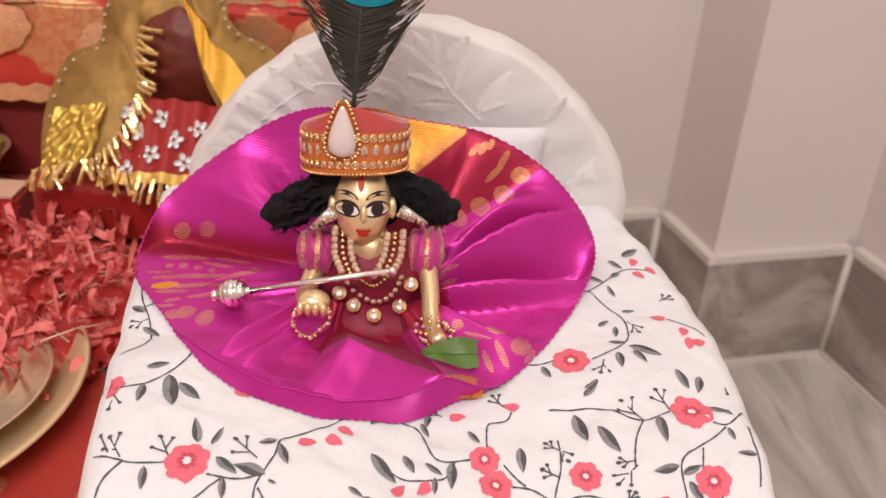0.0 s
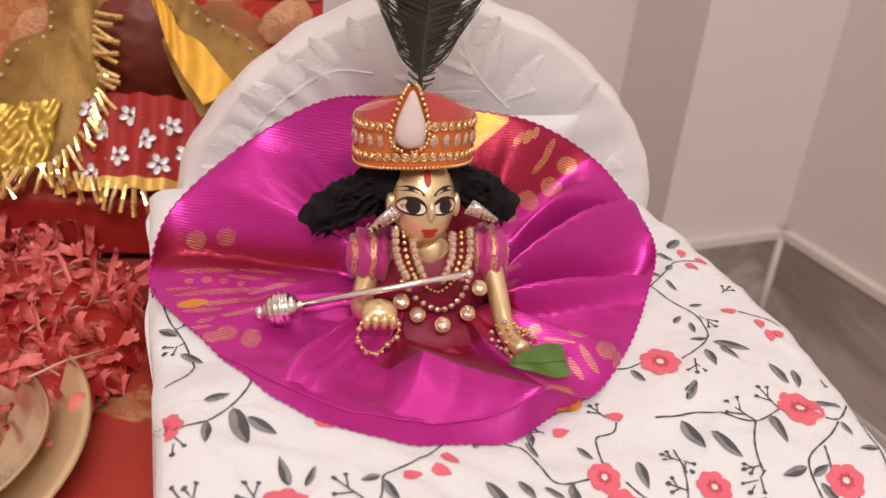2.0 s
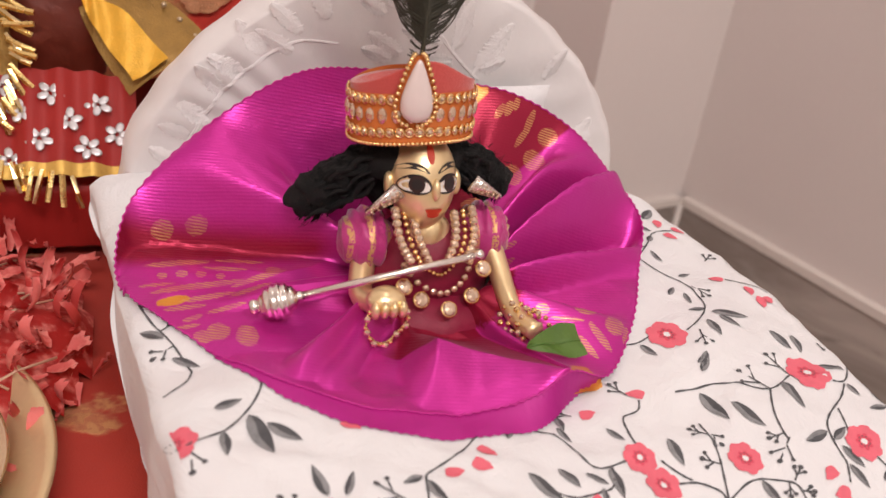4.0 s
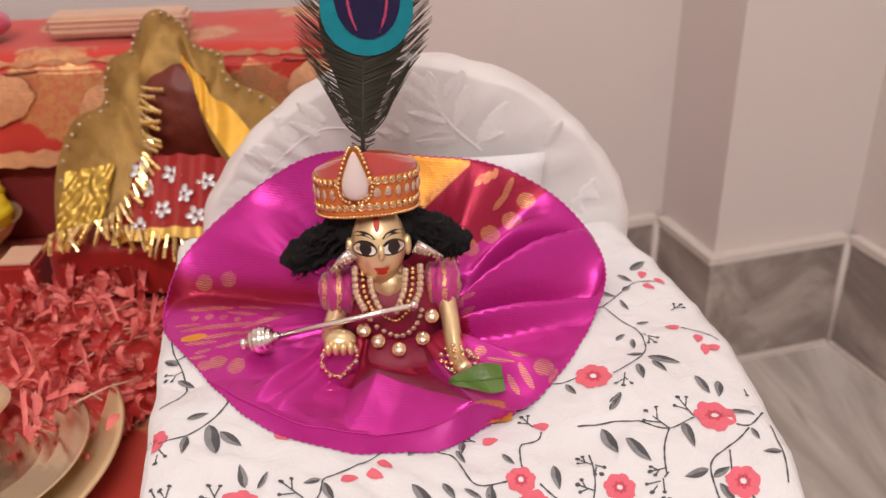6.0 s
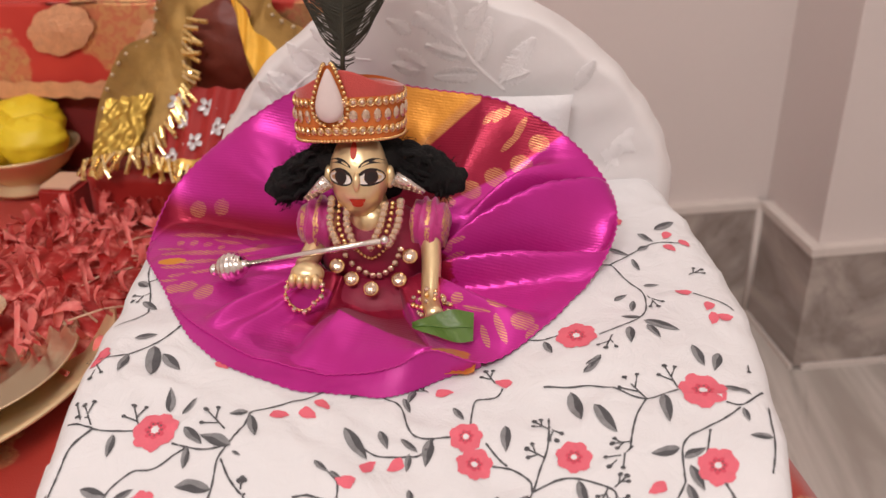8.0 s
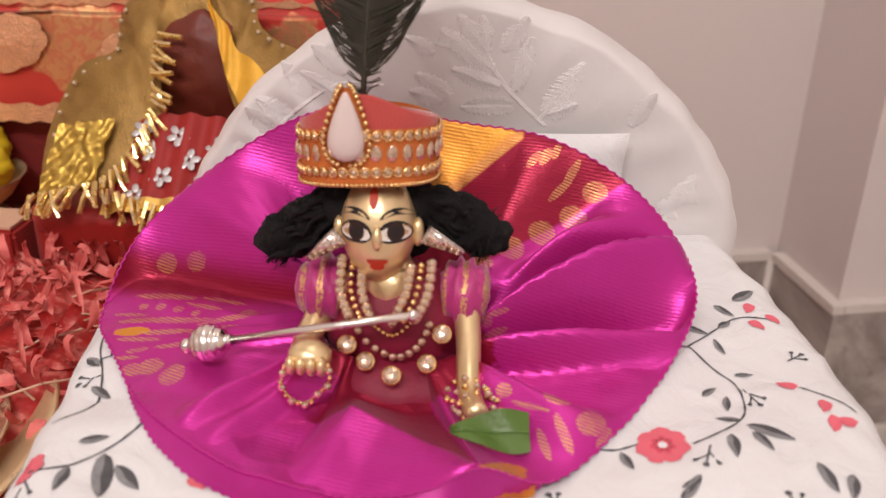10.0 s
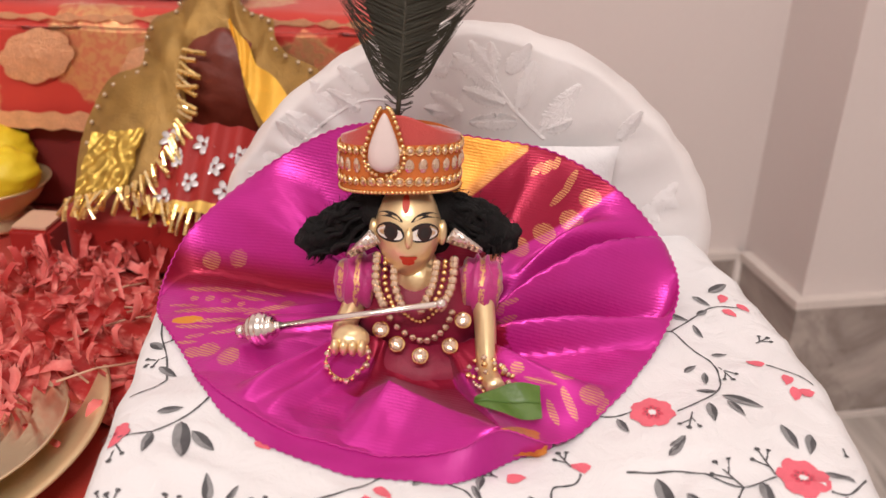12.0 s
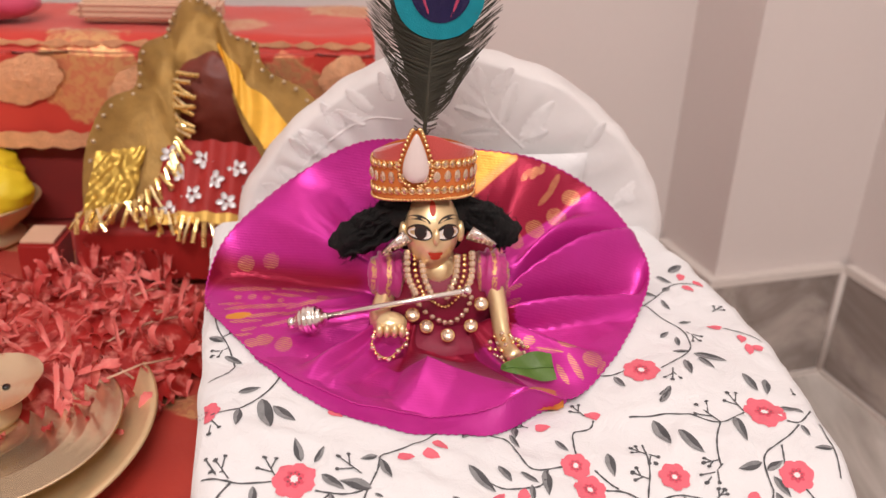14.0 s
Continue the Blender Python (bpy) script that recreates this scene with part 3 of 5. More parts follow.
    weave = n.ramp(n.math("SINE", n.math("ADD", n.math("ADD", n.math("MULTIPLY", w, 5200.0), n.math("MULTIPLY", x, 1500.0)), n.math("MULTIPLY", n.noise(260, 2), 5.0))), -0.5, 0.5)
    worn = n.ramp(n.noise(150, 3), 0.30, 0.55)
    g = both(g, n.math("ADD", 0.12, both(n.math("MULTIPLY", weave, 0.72), n.math("ADD", 0.35, n.math("MULTIPLY", worn, 0.65)))))
    orange = most(spot(-116, 717.5, 6.5, 2.2, 12), spot(19, 655, 8.5, 4.2, 14), both(patch, n.math("SUBTRACT", 1.0, n.math("MULTIPLY", lit_edge, 0.4))))
    c = n.mix(n.noise(30), (0.50, 0.016, 0.23), (0.61, 0.030, 0.36))
    c = n.mix(crim, c, (0.30, 0.004, 0.035))
    c = n.mix(orange, c, (0.72, 0.30, 0.035))
    c = n.mix(g, c, (0.72, 0.42, 0.16))
    n.put(n.p.inputs["Base Color"], c)
    n.put(n.p.inputs["Metallic"], n.math("ADD", 0.52, n.math("MULTIPLY", g, 0.25)))
    n.put(n.p.inputs["Roughness"], n.math("ADD", 0.29, n.math("MULTIPLY", n.noise(90), 0.14)))
    n.p.inputs["Sheen Weight"].default_value = 0.12
    n.p.inputs["Sheen Tint"].default_value = (1.0, 0.6, 0.85, 1)
    twill = n.math("SINE", n.math("ADD", n.math("ADD", n.math("MULTIPLY", w, 4600.0), n.math("MULTIPLY", x, 700.0)), n.math("MULTIPLY", n.noise(45, 2), 7.0)))
    n.bump(twill, 0.075, 0.0003)
    n.bump(n.noise(900, 2), 0.18, 0.0004)
    n.bump(n.noise(70, 3), 0.25, 0.002)
    return n.mat


magenta_silk = dress_material()
dress = thing("figure_dress", (-0.02, 0.34, 0.366), "magenta silk dress with gold woven borders spread round the figurine", "dress")
part("lining", grid(106, 5, lambda u, v: (lambda q, o: (q.x, q.y - o * v, q.z + (sheet_top(q.x, q.y - o * v) + 0.0008 - q.z) * v))(Vector(skirt_point((180 + round(106 * u)) / STEPS, 1.0)) + Vector((0, 0.0006, -0.0003)), 0.0145 * math.sin(math.pi * min(1.0, u * 1.08)) ** 0.9 - 0.0012)),
     plain("hem_lining", (0.50, 0.016, 0.26), 0.5, 0.2), dress, "turned-under magenta hem")
skirt = part("skirt", grid(STEPS, 84, skirt_point, True, uv=lambda u, v: (u, v)), magenta_silk, dress)
bm = bmesh.new()
add_tube(bm, [Vector(skirt_point(i / STEPS, 1.0)) + Vector((0, 0, 0.0001)) for i in range(STEPS)], 0.00036, 6, closed=True)
part("hem", bm, plain("magenta_hem", (0.56, 0.020, 0.28), 0.6, fine=1500, bump=0.6), dress)


def corner_point(u, v):
    """The gold corner of the border, tucked under the raised flap."""
    a = Vector((0.002, 0.2905, 0)).lerp(Vector((0.029, 0.2885, 0)), u)
    b = Vector((0.008, 0.3040, 0)).lerp(Vector((0.031, 0.3060, 0)), u)
    p = a.lerp(b, v)
    p.y -= 0.0018 * math.sin(math.pi * u) * (1 - v)
    p.z = seat_height(p.x, p.y) + 0.0016 + 0.0014 * abs(math.sin(7 * u + 2.5 * v)) + 0.003 * v
    return p


part("border_corner", grid(24, 14, corner_point), plain("gold_brocade", (0.72, 0.34, 0.06), 0.38, 0.5, vary=0.3, big=220, fine=1400, bump=0.6), dress, "orange gold woven corner of the border")
bm = bmesh.new()
add_ball(bm, (-0.0195, 0.357, 0.374), (0.0275, 0.019, 0.0235), 40, 24)
add_ball(bm, (-0.020, 0.345, 0.3575), (0.029, 0.019, 0.0135), 40, 20)
for v in bm.verts:
    v.co += v.normal * 0.0012 * noise.noise(Vector((v.co.x * 160, v.co.y * 60, v.co.z * 50)))
part("bodice", bm, maroon_satin, dress, "dark crimson satin bodice")
stripe_mat = Nodes("striped_sleeve")
n = stripe_mat
wv = n.add("ShaderNodeTexWave", Scale=180.0, Distortion=1.5)
n.t.links.new(n.stretch(0.25, 0.3, 1.0), wv.inputs["Vector"])
f = n.math("MULTIPLY", n.ramp(wv.outputs["Fac"], 0.72, 0.88), n.ramp(n.noise(900, 1), 0.35, 0.55))
n.put(n.p.inputs["Base Color"], n.mix(f, (0.50, 0.03, 0.20), (0.74, 0.42, 0.18)))
n.put(n.p.inputs["Metallic"], n.math("MULTIPLY", f, 0.6))
n.p.inputs["Roughness"].default_value = 0.45
n.p.inputs["Sheen Weight"].default_value = 0.3
n.bump(n.noise(1200, 1), 0.4, 0.0005)
striped_sleeve = n.mat
for x, z in ((-0.0455, 0.3875), (0.0025, 0.3885)):
    bm = bmesh.new()
    add_ball(bm, (x, 0.356, z), (0.0100, 0.0125, 0.0115), 32, 20)
    for v in bm.verts:
        v.co += v.normal * 0.0012 * math.sin(v.co.x * 1500 + 3 * noise.noise(v.co * 120))
    part("sleeve", bm, striped_sleeve, dress, "pink sleeve with gold stripes")


# ---------------------------------------------------------------- the figure, one plain brass shape
HEAD = Vector((-0.0262, 0.354, 0.4125))
face_f = Vector((0.05, -0.93, 0.30)).normalized()
face_r = Vector((1, 0.05, 0)).normalized()
face_u = face_r.cross(-face_f).normalized() * -1
if face_u.z < 0:
    face_u = -face_u
face_r = face_u.cross(face_f).normalized() * -1
if face_r.x < 0:
    face_r = -face_r
HR = (0.0130, 0.0130, 0.0186)


def on_face(a, b, lift=1.012):
    """A place on the front of the head, a to its side and b up."""
    q = max(0.0, 1 - (a / HR[0]) ** 2 - (b / HR[2]) ** 2)
    taper = 1 - 0.13 * max(0, -b / HR[2])
    return HEAD + lift * (a * taper * face_r + b * face_u + HR[1] * math.sqrt(q) * face_f)


def face_patch(bm, a, b, ra, rb, index, lift=1.012, turn=0.0, bend=0.0):
    mid = bm.verts.new(on_face(a, b, lift))
    ring = []
    for k in range(18):
        t = k * math.tau / 18
        p, q = ra * math.cos(t), rb * math.sin(t)
        q += bend * (p / ra) ** 2
        ring.append(bm.verts.new(on_face(a + p * math.cos(turn) - q * math.sin(turn), b + p * math.sin(turn) + q * math.cos(turn), lift)))
    for k in range(18):
        bm.faces.new((mid, ring[k], ring[(k + 1) % 18])).material_index = index


bm = bmesh.new()
basis = Matrix((face_r, -face_f, face_u)).transposed().to_4x4()
for v in add_ball(bm, HEAD, HR, 40, 28, basis):
    b = (v.co - HEAD).dot(face_u)
    if b < 0:
        a = (v.co - HEAD).dot(face_r)
        v.co += face_r * (-a * 0.13 * (-b / HR[2]))
add_ball(bm, on_face(0.0008, -0.0025, 0.99), (0.0017, 0.0022, 0.0042), 12, 10, basis)
for side in (-1, 1):
    add_ball(bm, HEAD + face_r * side * 0.0132 - face_u * 0.001 + face_f * 0.001, (0.0020, 0.0026, 0.0050), 12, 10, basis)
add_tube(bm, [(-0.024, 0.357, 0.402), (-0.021, 0.356, 0.394), (-0.019, 0.355, 0.386)], lambda s: 0.0068 + 0.001 * s, 20)
add_ball(bm, (-0.0220, 0.3515, 0.3905), (0.0095, 0.0075, 0.0095), 24, 16)
add_ball(bm, (-0.019, 0.360, 0.369), (0.024, 0.014, 0.018), 24, 16)
arm = curve_through([(0.0035, 0.352, 0.388), (0.0055, 0.342, 0.3795), (0.0065, 0.332, 0.3725), (0.0075, 0.323, 0.3690), (0.0110, 0.312, 0.3690)], 16)
add_tube(bm, arm, lambda s: 0.0046 - 0.0010 * s, 14)
arm = curve_through([(-0.047, 0.350, 0.380), (-0.050, 0.338, 0.374), (-0.047, 0.328, 0.376), (-0.045, 0.325, 0.379)], 14)
add_tube(bm, arm, lambda s: 0.0048 - 0.0010 * s, 14)
add_ball(bm, (-0.0445, 0.3245, 0.3790), (0.0072, 0.0060, 0.0052), 20, 14)
for k in range(4):
    add_ball(bm, (-0.0495 + 0.0033 * k, 0.3195, 0.3782), (0.0018, 0.0028, 0.0034), 10, 8)
for side in (-1, 1):
    face_patch(bm, side * 0.0063, -0.0004, 0.0056, 0.0037, 1, 1.012, side * 0.16, -0.0006)
    face_patch(bm, side * 0.0063, -0.0008, 0.0050, 0.0024, 2, 1.016, side * 0.16, -0.0004)
    face_patch(bm, side * 0.0063 + 0.0003, -0.0004, 0.0027, 0.0031, 4, 1.020)
    face_patch(bm, side * 0.0063 + 0.0003, -0.0004, 0.0018, 0.0020, 1, 1.023)
    face_patch(bm, side * 0.0068, 0.0062, 0.0056, 0.0011, 1, 1.014, side * 0.14, -0.0020)
face_patch(bm, 0.0008, -0.0108, 0.0036, 0.0012, 3, 1.016, 0, 0.0010)
face_patch(bm, 0.0008, -0.0118, 0.0026, 0.0012, 3, 1.018)
face_patch(bm, -0.0006, 0.0102, 0.0014, 0.0036, 3, 1.016)
figure = solid("brass_figurine", bm, [statue_brass, black_paint, white_paint, red_paint, iris_paint], "small seated brass figurine with painted features on the seat", "figurine")

# ---------------------------------------------------------------- hair
rng = random.Random(4)


hair = thing("black_wig", (-0.027, 0.366, 0.40), "black curly wool wig on the figurine", "wig")
bm = bmesh.new()
add_ball(bm, (-0.028, 0.364, 0.4175), (0.0205, 0.0135, 0.0115), 40, 26)
add_ball(bm, (-0.027, 0.3705, 0.408), (0.0195, 0.010, 0.0160), 40, 26)
for v in bm.verts:
    v.co += v.normal * (0.0014 * noise.noise(v.co * 260) + 0.0006 * noise.noise(v.co * 800))
part("cap", bm, black_wool, hair)


def strand_path(a, b, c, curl):
    """A wavy lock through three places, ending in a loose curl."""
    line = curve_through([a, b, c], 18)
    out = []
    for i, p in enumerate(line):
        s = i / 17
        q = curl + 17 * s
        out.append(p + 0.0024 * s * Vector((0.6 * math.sin(q), math.cos(q), math.sin(1.3 * q))))
    return out


# each side: root under the crown, bend, tip
SIDES = (((-0.0395, 0.362, 0.4195), (-0.0535, 0.366, 0.4085), (-0.0660, 0.368, 0.3985)),
         ((-0.0130, 0.362, 0.4195), (-0.0005, 0.367, 0.4115), (0.0095, 0.369, 0.4040)))
for side, (root, bend, tip) in zip((-1, 1), SIDES):
    root, bend, tip = Vector(root), Vector(bend), Vector(tip)
    bm = bmesh.new()
    for k in range(90):
        f = rng.uniform(-1, 1)
        spread = Vector((rng.gauss(0, 0.0022), rng.gauss(0, 0.0030), 0.0075 * f))
        end = tip + Vector((-side * 0.0035 * abs(f) + rng.gauss(0, 0.0020), rng.gauss(0, 0.0028), 0.0055 * f - 0.001))
        line = strand_path(root + spread * Vector((0.6, 0.5, 0.45)), bend + spread, end, rng.uniform(0, 6))
        thick = rng.uniform(0.0005, 0.0011)
        add_tube(bm, line, lambda s: thick * (0.75 + 0.45 * math.sin(math.pi * s) + 0.12 * math.sin(40 * s + 5 * f)) * (1 if s < 0.9 else 1 - 5 * (s - 0.9)), 7)
    for q, r in ((0.30, 0.0068), (0.55, 0.0080), (0.80, 0.0092), (0.97, 0.0080)):
        c = root.lerp(bend, q * 2) if q < 0.5 else bend.lerp(tip, q * 2 - 1)
        for v in add_ball(bm, c + Vector((0, 0.001, 0)), (r * 1.05, r * 0.8, r * 0.95), 36, 26):
            v.co += (v.co - c).normalized() * (0.0024 * noise.noise(v.co * 190) + 0.0011 * noise.noise(v.co * 520))
    part("curl", bm, black_wool, hair, "wavy bunch of black wool locks", kind="stuff")
    bm = bmesh.new()
    for k in range(420):
        t = rng.random()
        mid = root.lerp(bend, t * 2) if t < 0.5 else bend.lerp(tip, t * 2 - 1)
        a = rng.uniform(0, math.tau)
        p = mid + Vector((rng.gauss(0, 0.002), 0.0050 * math.cos(a) - 0.001, 0.0090 * math.sin(a)))
        e = p + Vector((side * rng.uniform(0.0003, 0.0020), rng.gauss(0, 0.0012), rng.gauss(0, 0.0016)))
        f = e + Vector((side * rng.uniform(-0.0004, 0.0014), rng.gauss(0, 0.0009), rng.gauss(0, 0.0012)))
        add_tube(bm, [p, e, f], 0.00011, 3)
    part("stray_hairs", bm, black_wool, hair, kind="stuff")

# ---------------------------------------------------------------- crown
CX, CY, CZ = -0.0305, 0.3610, 0.4290
crown = thing("crown", (CX, CY, CZ), "red felt crown with gold bead rows and a pearl drop", "crown")
CRX, CRY = 0.0228, 0.0165
lean_back = 0.16


def crown_at(a, h, k=1.0):
    """A place on the crown's side: a is the angle, 0 in front, h the height over its rim."""
    flare = 1 + 0.8 * h
    return Vector((CX + CRX * k * flare * math.sin(a), CY - CRY * k * flare * math.cos(a) + lean_back * h, CZ + h + 0.0012 * math.cos(2 * a) + 0.0012 * math.sin(a)))


part("band", grid(64, 6, lambda u, v: crown_at(math.tau * u, 0.0180 * v), True), orange_felt, crown, "orange felt band")


def dome(u, v):
    """The soft top: highest over the forehead, sinking to the back."""
    a = math.tau * u
    front = 0.5 + 0.5 * math.cos(a)
    top = 0.0165 + 0.0062 * front + 0.0062 * math.exp(-(math.sin(a / 2) / 0.30) ** 2)
    if v < 0.6:
        return crown_at(a, 0.0165 + (top - 0.0165) * v / 0.6, 0.99)
    c = Vector((CX, CY + 0.004, CZ + 0.0100))
    s = (v - 0.6) / 0.4
    p = crown_at(a, top, 0.99).lerp(c, s)
    p.z += 0.002 * math.sin(s * math.pi)
    return p


part("velvet_cap", grid(64, 20, dome, True), red_velvet, crown, "red velvet top")


def bead_row(name, h, count, r, material, squash=1.0, k=1.02):
    bm = bmesh.new()
    first = None
    for i in range(count):
        a = -2.0 + 4.0 * (i + 0.5) / count
        if first is None:
            add_ball(bm, (0, 0, 0), (r, r, r * squash), 8, 6)
            first = finish("bead", bm, material)
        ob = new("bead", first)
        ob.parent = crown
        ob.matrix_parent_inverse = Matrix.Translation(-Vector(crown.location))
        ob.location = crown_at(a, h, k)


bead_row("bead_row", 0.0006, 58, 0.00085, gold_bead)
crystal = Nodes("crystal")
crystal.p.inputs["Base Color"].default_value = (0.78, 0.60, 0.45, 1)
crystal.p.inputs["Metallic"].default_value = 0.80
n = crystal
n.put(n.p.inputs["Roughness"], n.math("ADD", 0.08, n.math("MULTIPLY", n.noise(200), 0.2)))
n.bump(n.noise(700, 1), 0.3, 0.0004)
crystal = n.mat
stone_mesh = bmesh.new()
add_ball(stone_mesh, (0, 0, 0), (0.0020, 0.0011, 0.0029), 9, 5)
stone_mesh = finish("stone", stone_mesh, crystal, False)
for i in range(17):
    a = -1.9 + 3.8 * (i + 0.5) / 17
    d = crown_at(a, 0.0105, 1.03)
    out = (d - crown_at(a, 0.0105, 0.5)).normalized()
    ob = tagged(new("stone", stone_mesh), "clear oval stone")
    ob.parent = crown
    ob.matrix_parent_inverse = Matrix.Translation(-Vector(crown.location))
    ob.matrix_basis = Matrix.Translation(d) @ out.to_track_quat("-Y", "Z").to_matrix().to_4x4() @ Matrix.Diagonal((1, 1, 0.94 + 0.12 * (i % 3) / 2, 1))
# round stones in gold cups, above and below the oval ones
cup_mesh = bmesh.new()
add_tube(cup_mesh, [(0.00150 * math.cos(k * math.tau / 14), 0, 0.00150 * math.sin(k * math.tau / 14)) for k in range(14)], 0.00058, 6, closed=True)
add_ball(cup_mesh, (0, 0.0006, 0), (0.0016, 0.0006, 0.0016), 10, 6)
cup_mesh = finish("gold_cup", cup_mesh, gold_bead)
gem_mesh = bmesh.new()
add_ball(gem_mesh, (0, 0, 0), (0.00120, 0.0008, 0.00120), 8, 5)
gem_mesh = finish("round_stone", gem_mesh, crystal, False)
for h in (0.0046, 0.0160):
    for i in range(26):
        a = -2.0 + 4.0 * (i + 0.5) / 26
        d = crown_at(a, h, 1.03)
        out = (d - crown_at(a, h, 0.5)).normalized()
        ob = new("gold_cup", cup_mesh)
        ob.parent = crown
        ob.matrix_parent_inverse = Matrix.Translation(-Vector(crown.location))
        ob.matrix_basis = Matrix.Translation(d) @ out.to_track_quat("-Y", "Z").to_matrix().to_4x4()
        gem = new("round_stone", gem_mesh)
        gem.parent = ob
# pearl drop in its ring of beads
drop_a = -0.16
drop_base = crown_at(drop_a, 0.0195, 1.10)
drop_up = Vector((0.0, 0.10, 1.0)).normalized()


def drop_outline(t):
    """The pearl's outline, pointed above."""
    w = 0.0062 * math.sin(t) * (1 - 0.30 * math.cos(t)) * (0.62 + 0.38 * (1 - math.cos(t)) / 2 * 1.6)
    h = 0.0118 * math.cos(t)
    return w, h


def drop_point(u, v):
    w, h = drop_outline(math.pi * max(0.004, min(0.996, v)))
    a = math.tau * u
    return drop_base + Vector((w * 0.88 * math.cos(a), -0.0005 - 0.60 * w * math.sin(a), 0)) + drop_up * h * 0.92


part("pearl_drop", grid(28, 24, drop_point, True), pearl, crown, "teardrop white pearl")
ring_bead = bmesh.new()
add_ball(ring_bead, (0, 0, 0), 0.00095, 8, 6)
ring_bead = finish("ring_bead", ring_bead, gold_bead)
for i in range(34):
    t = math.tau * i / 34
    w, h = drop_outline(t if t < math.pi else math.tau - t)
    ob = new("ring_bead", ring_bead)
    ob.parent = crown
    ob.matrix_parent_inverse = Matrix.Translation(-Vector(crown.location))
    ob.location = drop_base + Vector((math.copysign(abs(w) * 0.92 + 0.0012, math.pi - t), 0.0004, 0)) + drop_up * h * 1.06
bm = bmesh.new()
vs = []
for i in range(32):
    t = math.tau * i / 32
    w, h = drop_outline(t if t < math.pi else math.tau - t)
    vs.append(bm.verts.new(drop_base + Vector((math.copysign(abs(w) + 0.001, math.pi - t), 0.0014, 0)) + drop_up * h))
bm.faces.new(vs)
part("drop_backing", bm, orange_felt, crown)

# ---------------------------------------------------------------- jewellery, flute and leaf on the figure


def chest(x, z, off=0.0015):
    """A place on the front of the bodice."""
    q = max(0.02, 1 - ((x + 0.0195) / 0.0275) ** 2 - ((z - 0.374) / 0.0235) ** 2)
    y = 0.357 - 0.019 * math.sqrt(q)
    q = 1 - ((x + 0.020) / 0.029) ** 2 - ((z - 0.3575) / 0.0135) ** 2
    if q > 0:
        y = min(y, 0.345 - 0.019 * math.sqrt(q))
    return Vector((x, y - off, z))


beads_thing = thing("bead_necklace", (-0.02, 0.34, 0.39), "necklace of white stones and gold beads round the neck", "necklace")
for side, x0 in ((-1, -0.0375), (1, -0.0075)):
    for row in range(3):
        line = curve_through([(x0 - side * 0.0034 * row, 0.3465, 0.4035 - 0.001 * row), (x0 - side * (0.0006 + 0.0036 * row), 0.3390, 0.3955),
                              (x0 - side * (0.0040 + 0.0038 * row), 0.3345, 0.3890 - 0.0008 * row)], 9)
        for p in line:
            bm = bmesh.new()
            add_ball(bm, p, 0.00185 if row != 1 else 0.00115, 8, 6)
            part("bead", bm, crystal if row != 1 else gold_bead, beads_thing, smooth=row == 1)
pendant = thing("stone_necklace", (-0.018, 0.335, 0.375), "necklace of small stones with round crystal medallions", "necklace")
lower = curve_through([(-0.0335, 0, 0.3835), (-0.0290, 0, 0.3780), (-0.0232, 0, 0.3745), (-0.0180, 0, 0.3728), (-0.0130, 0, 0.3750), (-0.0095, 0, 0.3790), (-0.0075, 0, 0.3840)], 12)
for p in lower:
    bm = bmesh.new()
    add_ball(bm, chest(p.x, p.z, 0.0018), (0.00145, 0.0010, 0.00145), 8, 6)
    part("stone", bm, crystal, pendant, smooth=False)
for x, z in ((-0.0345, 0.3775), (-0.0280, 0.3728), (-0.0185, 0.3712), (-0.0075, 0.3728), (-0.0030, 0.3825)):
    bm = bmesh.new()
    c = chest(x, z, 0.0062 if z > 0.3715 else 0.0105)
    tilt = Matrix.Rotation(radians(-42), 4, "X")
    add_ball(bm, c, (0.0034, 0.0008, 0.0034), 18, 8, tilt)
    rim = part("medallion", bm, gold_bead, pendant, "round gold medallion")
    bm = bmesh.new()
    add_ball(bm, c + Vector((0, -0.0005, 0.0005)), (0.0027, 0.0011, 0.0027), 11, 6, tilt)
    part("crystal", bm, crystal, rim, "faceted clear crystal", smooth=False)
bm = bmesh.new()
for p in curve_through([(-0.0265, 0, 0.3835), (-0.0195, 0, 0.3805), (-0.0125, 0, 0.3855)], 11):
    add_ball(bm, chest(p.x, p.z, 0.0012), 0.00085, 8, 6)
part("short_strand", bm, gold_bead, pendant)

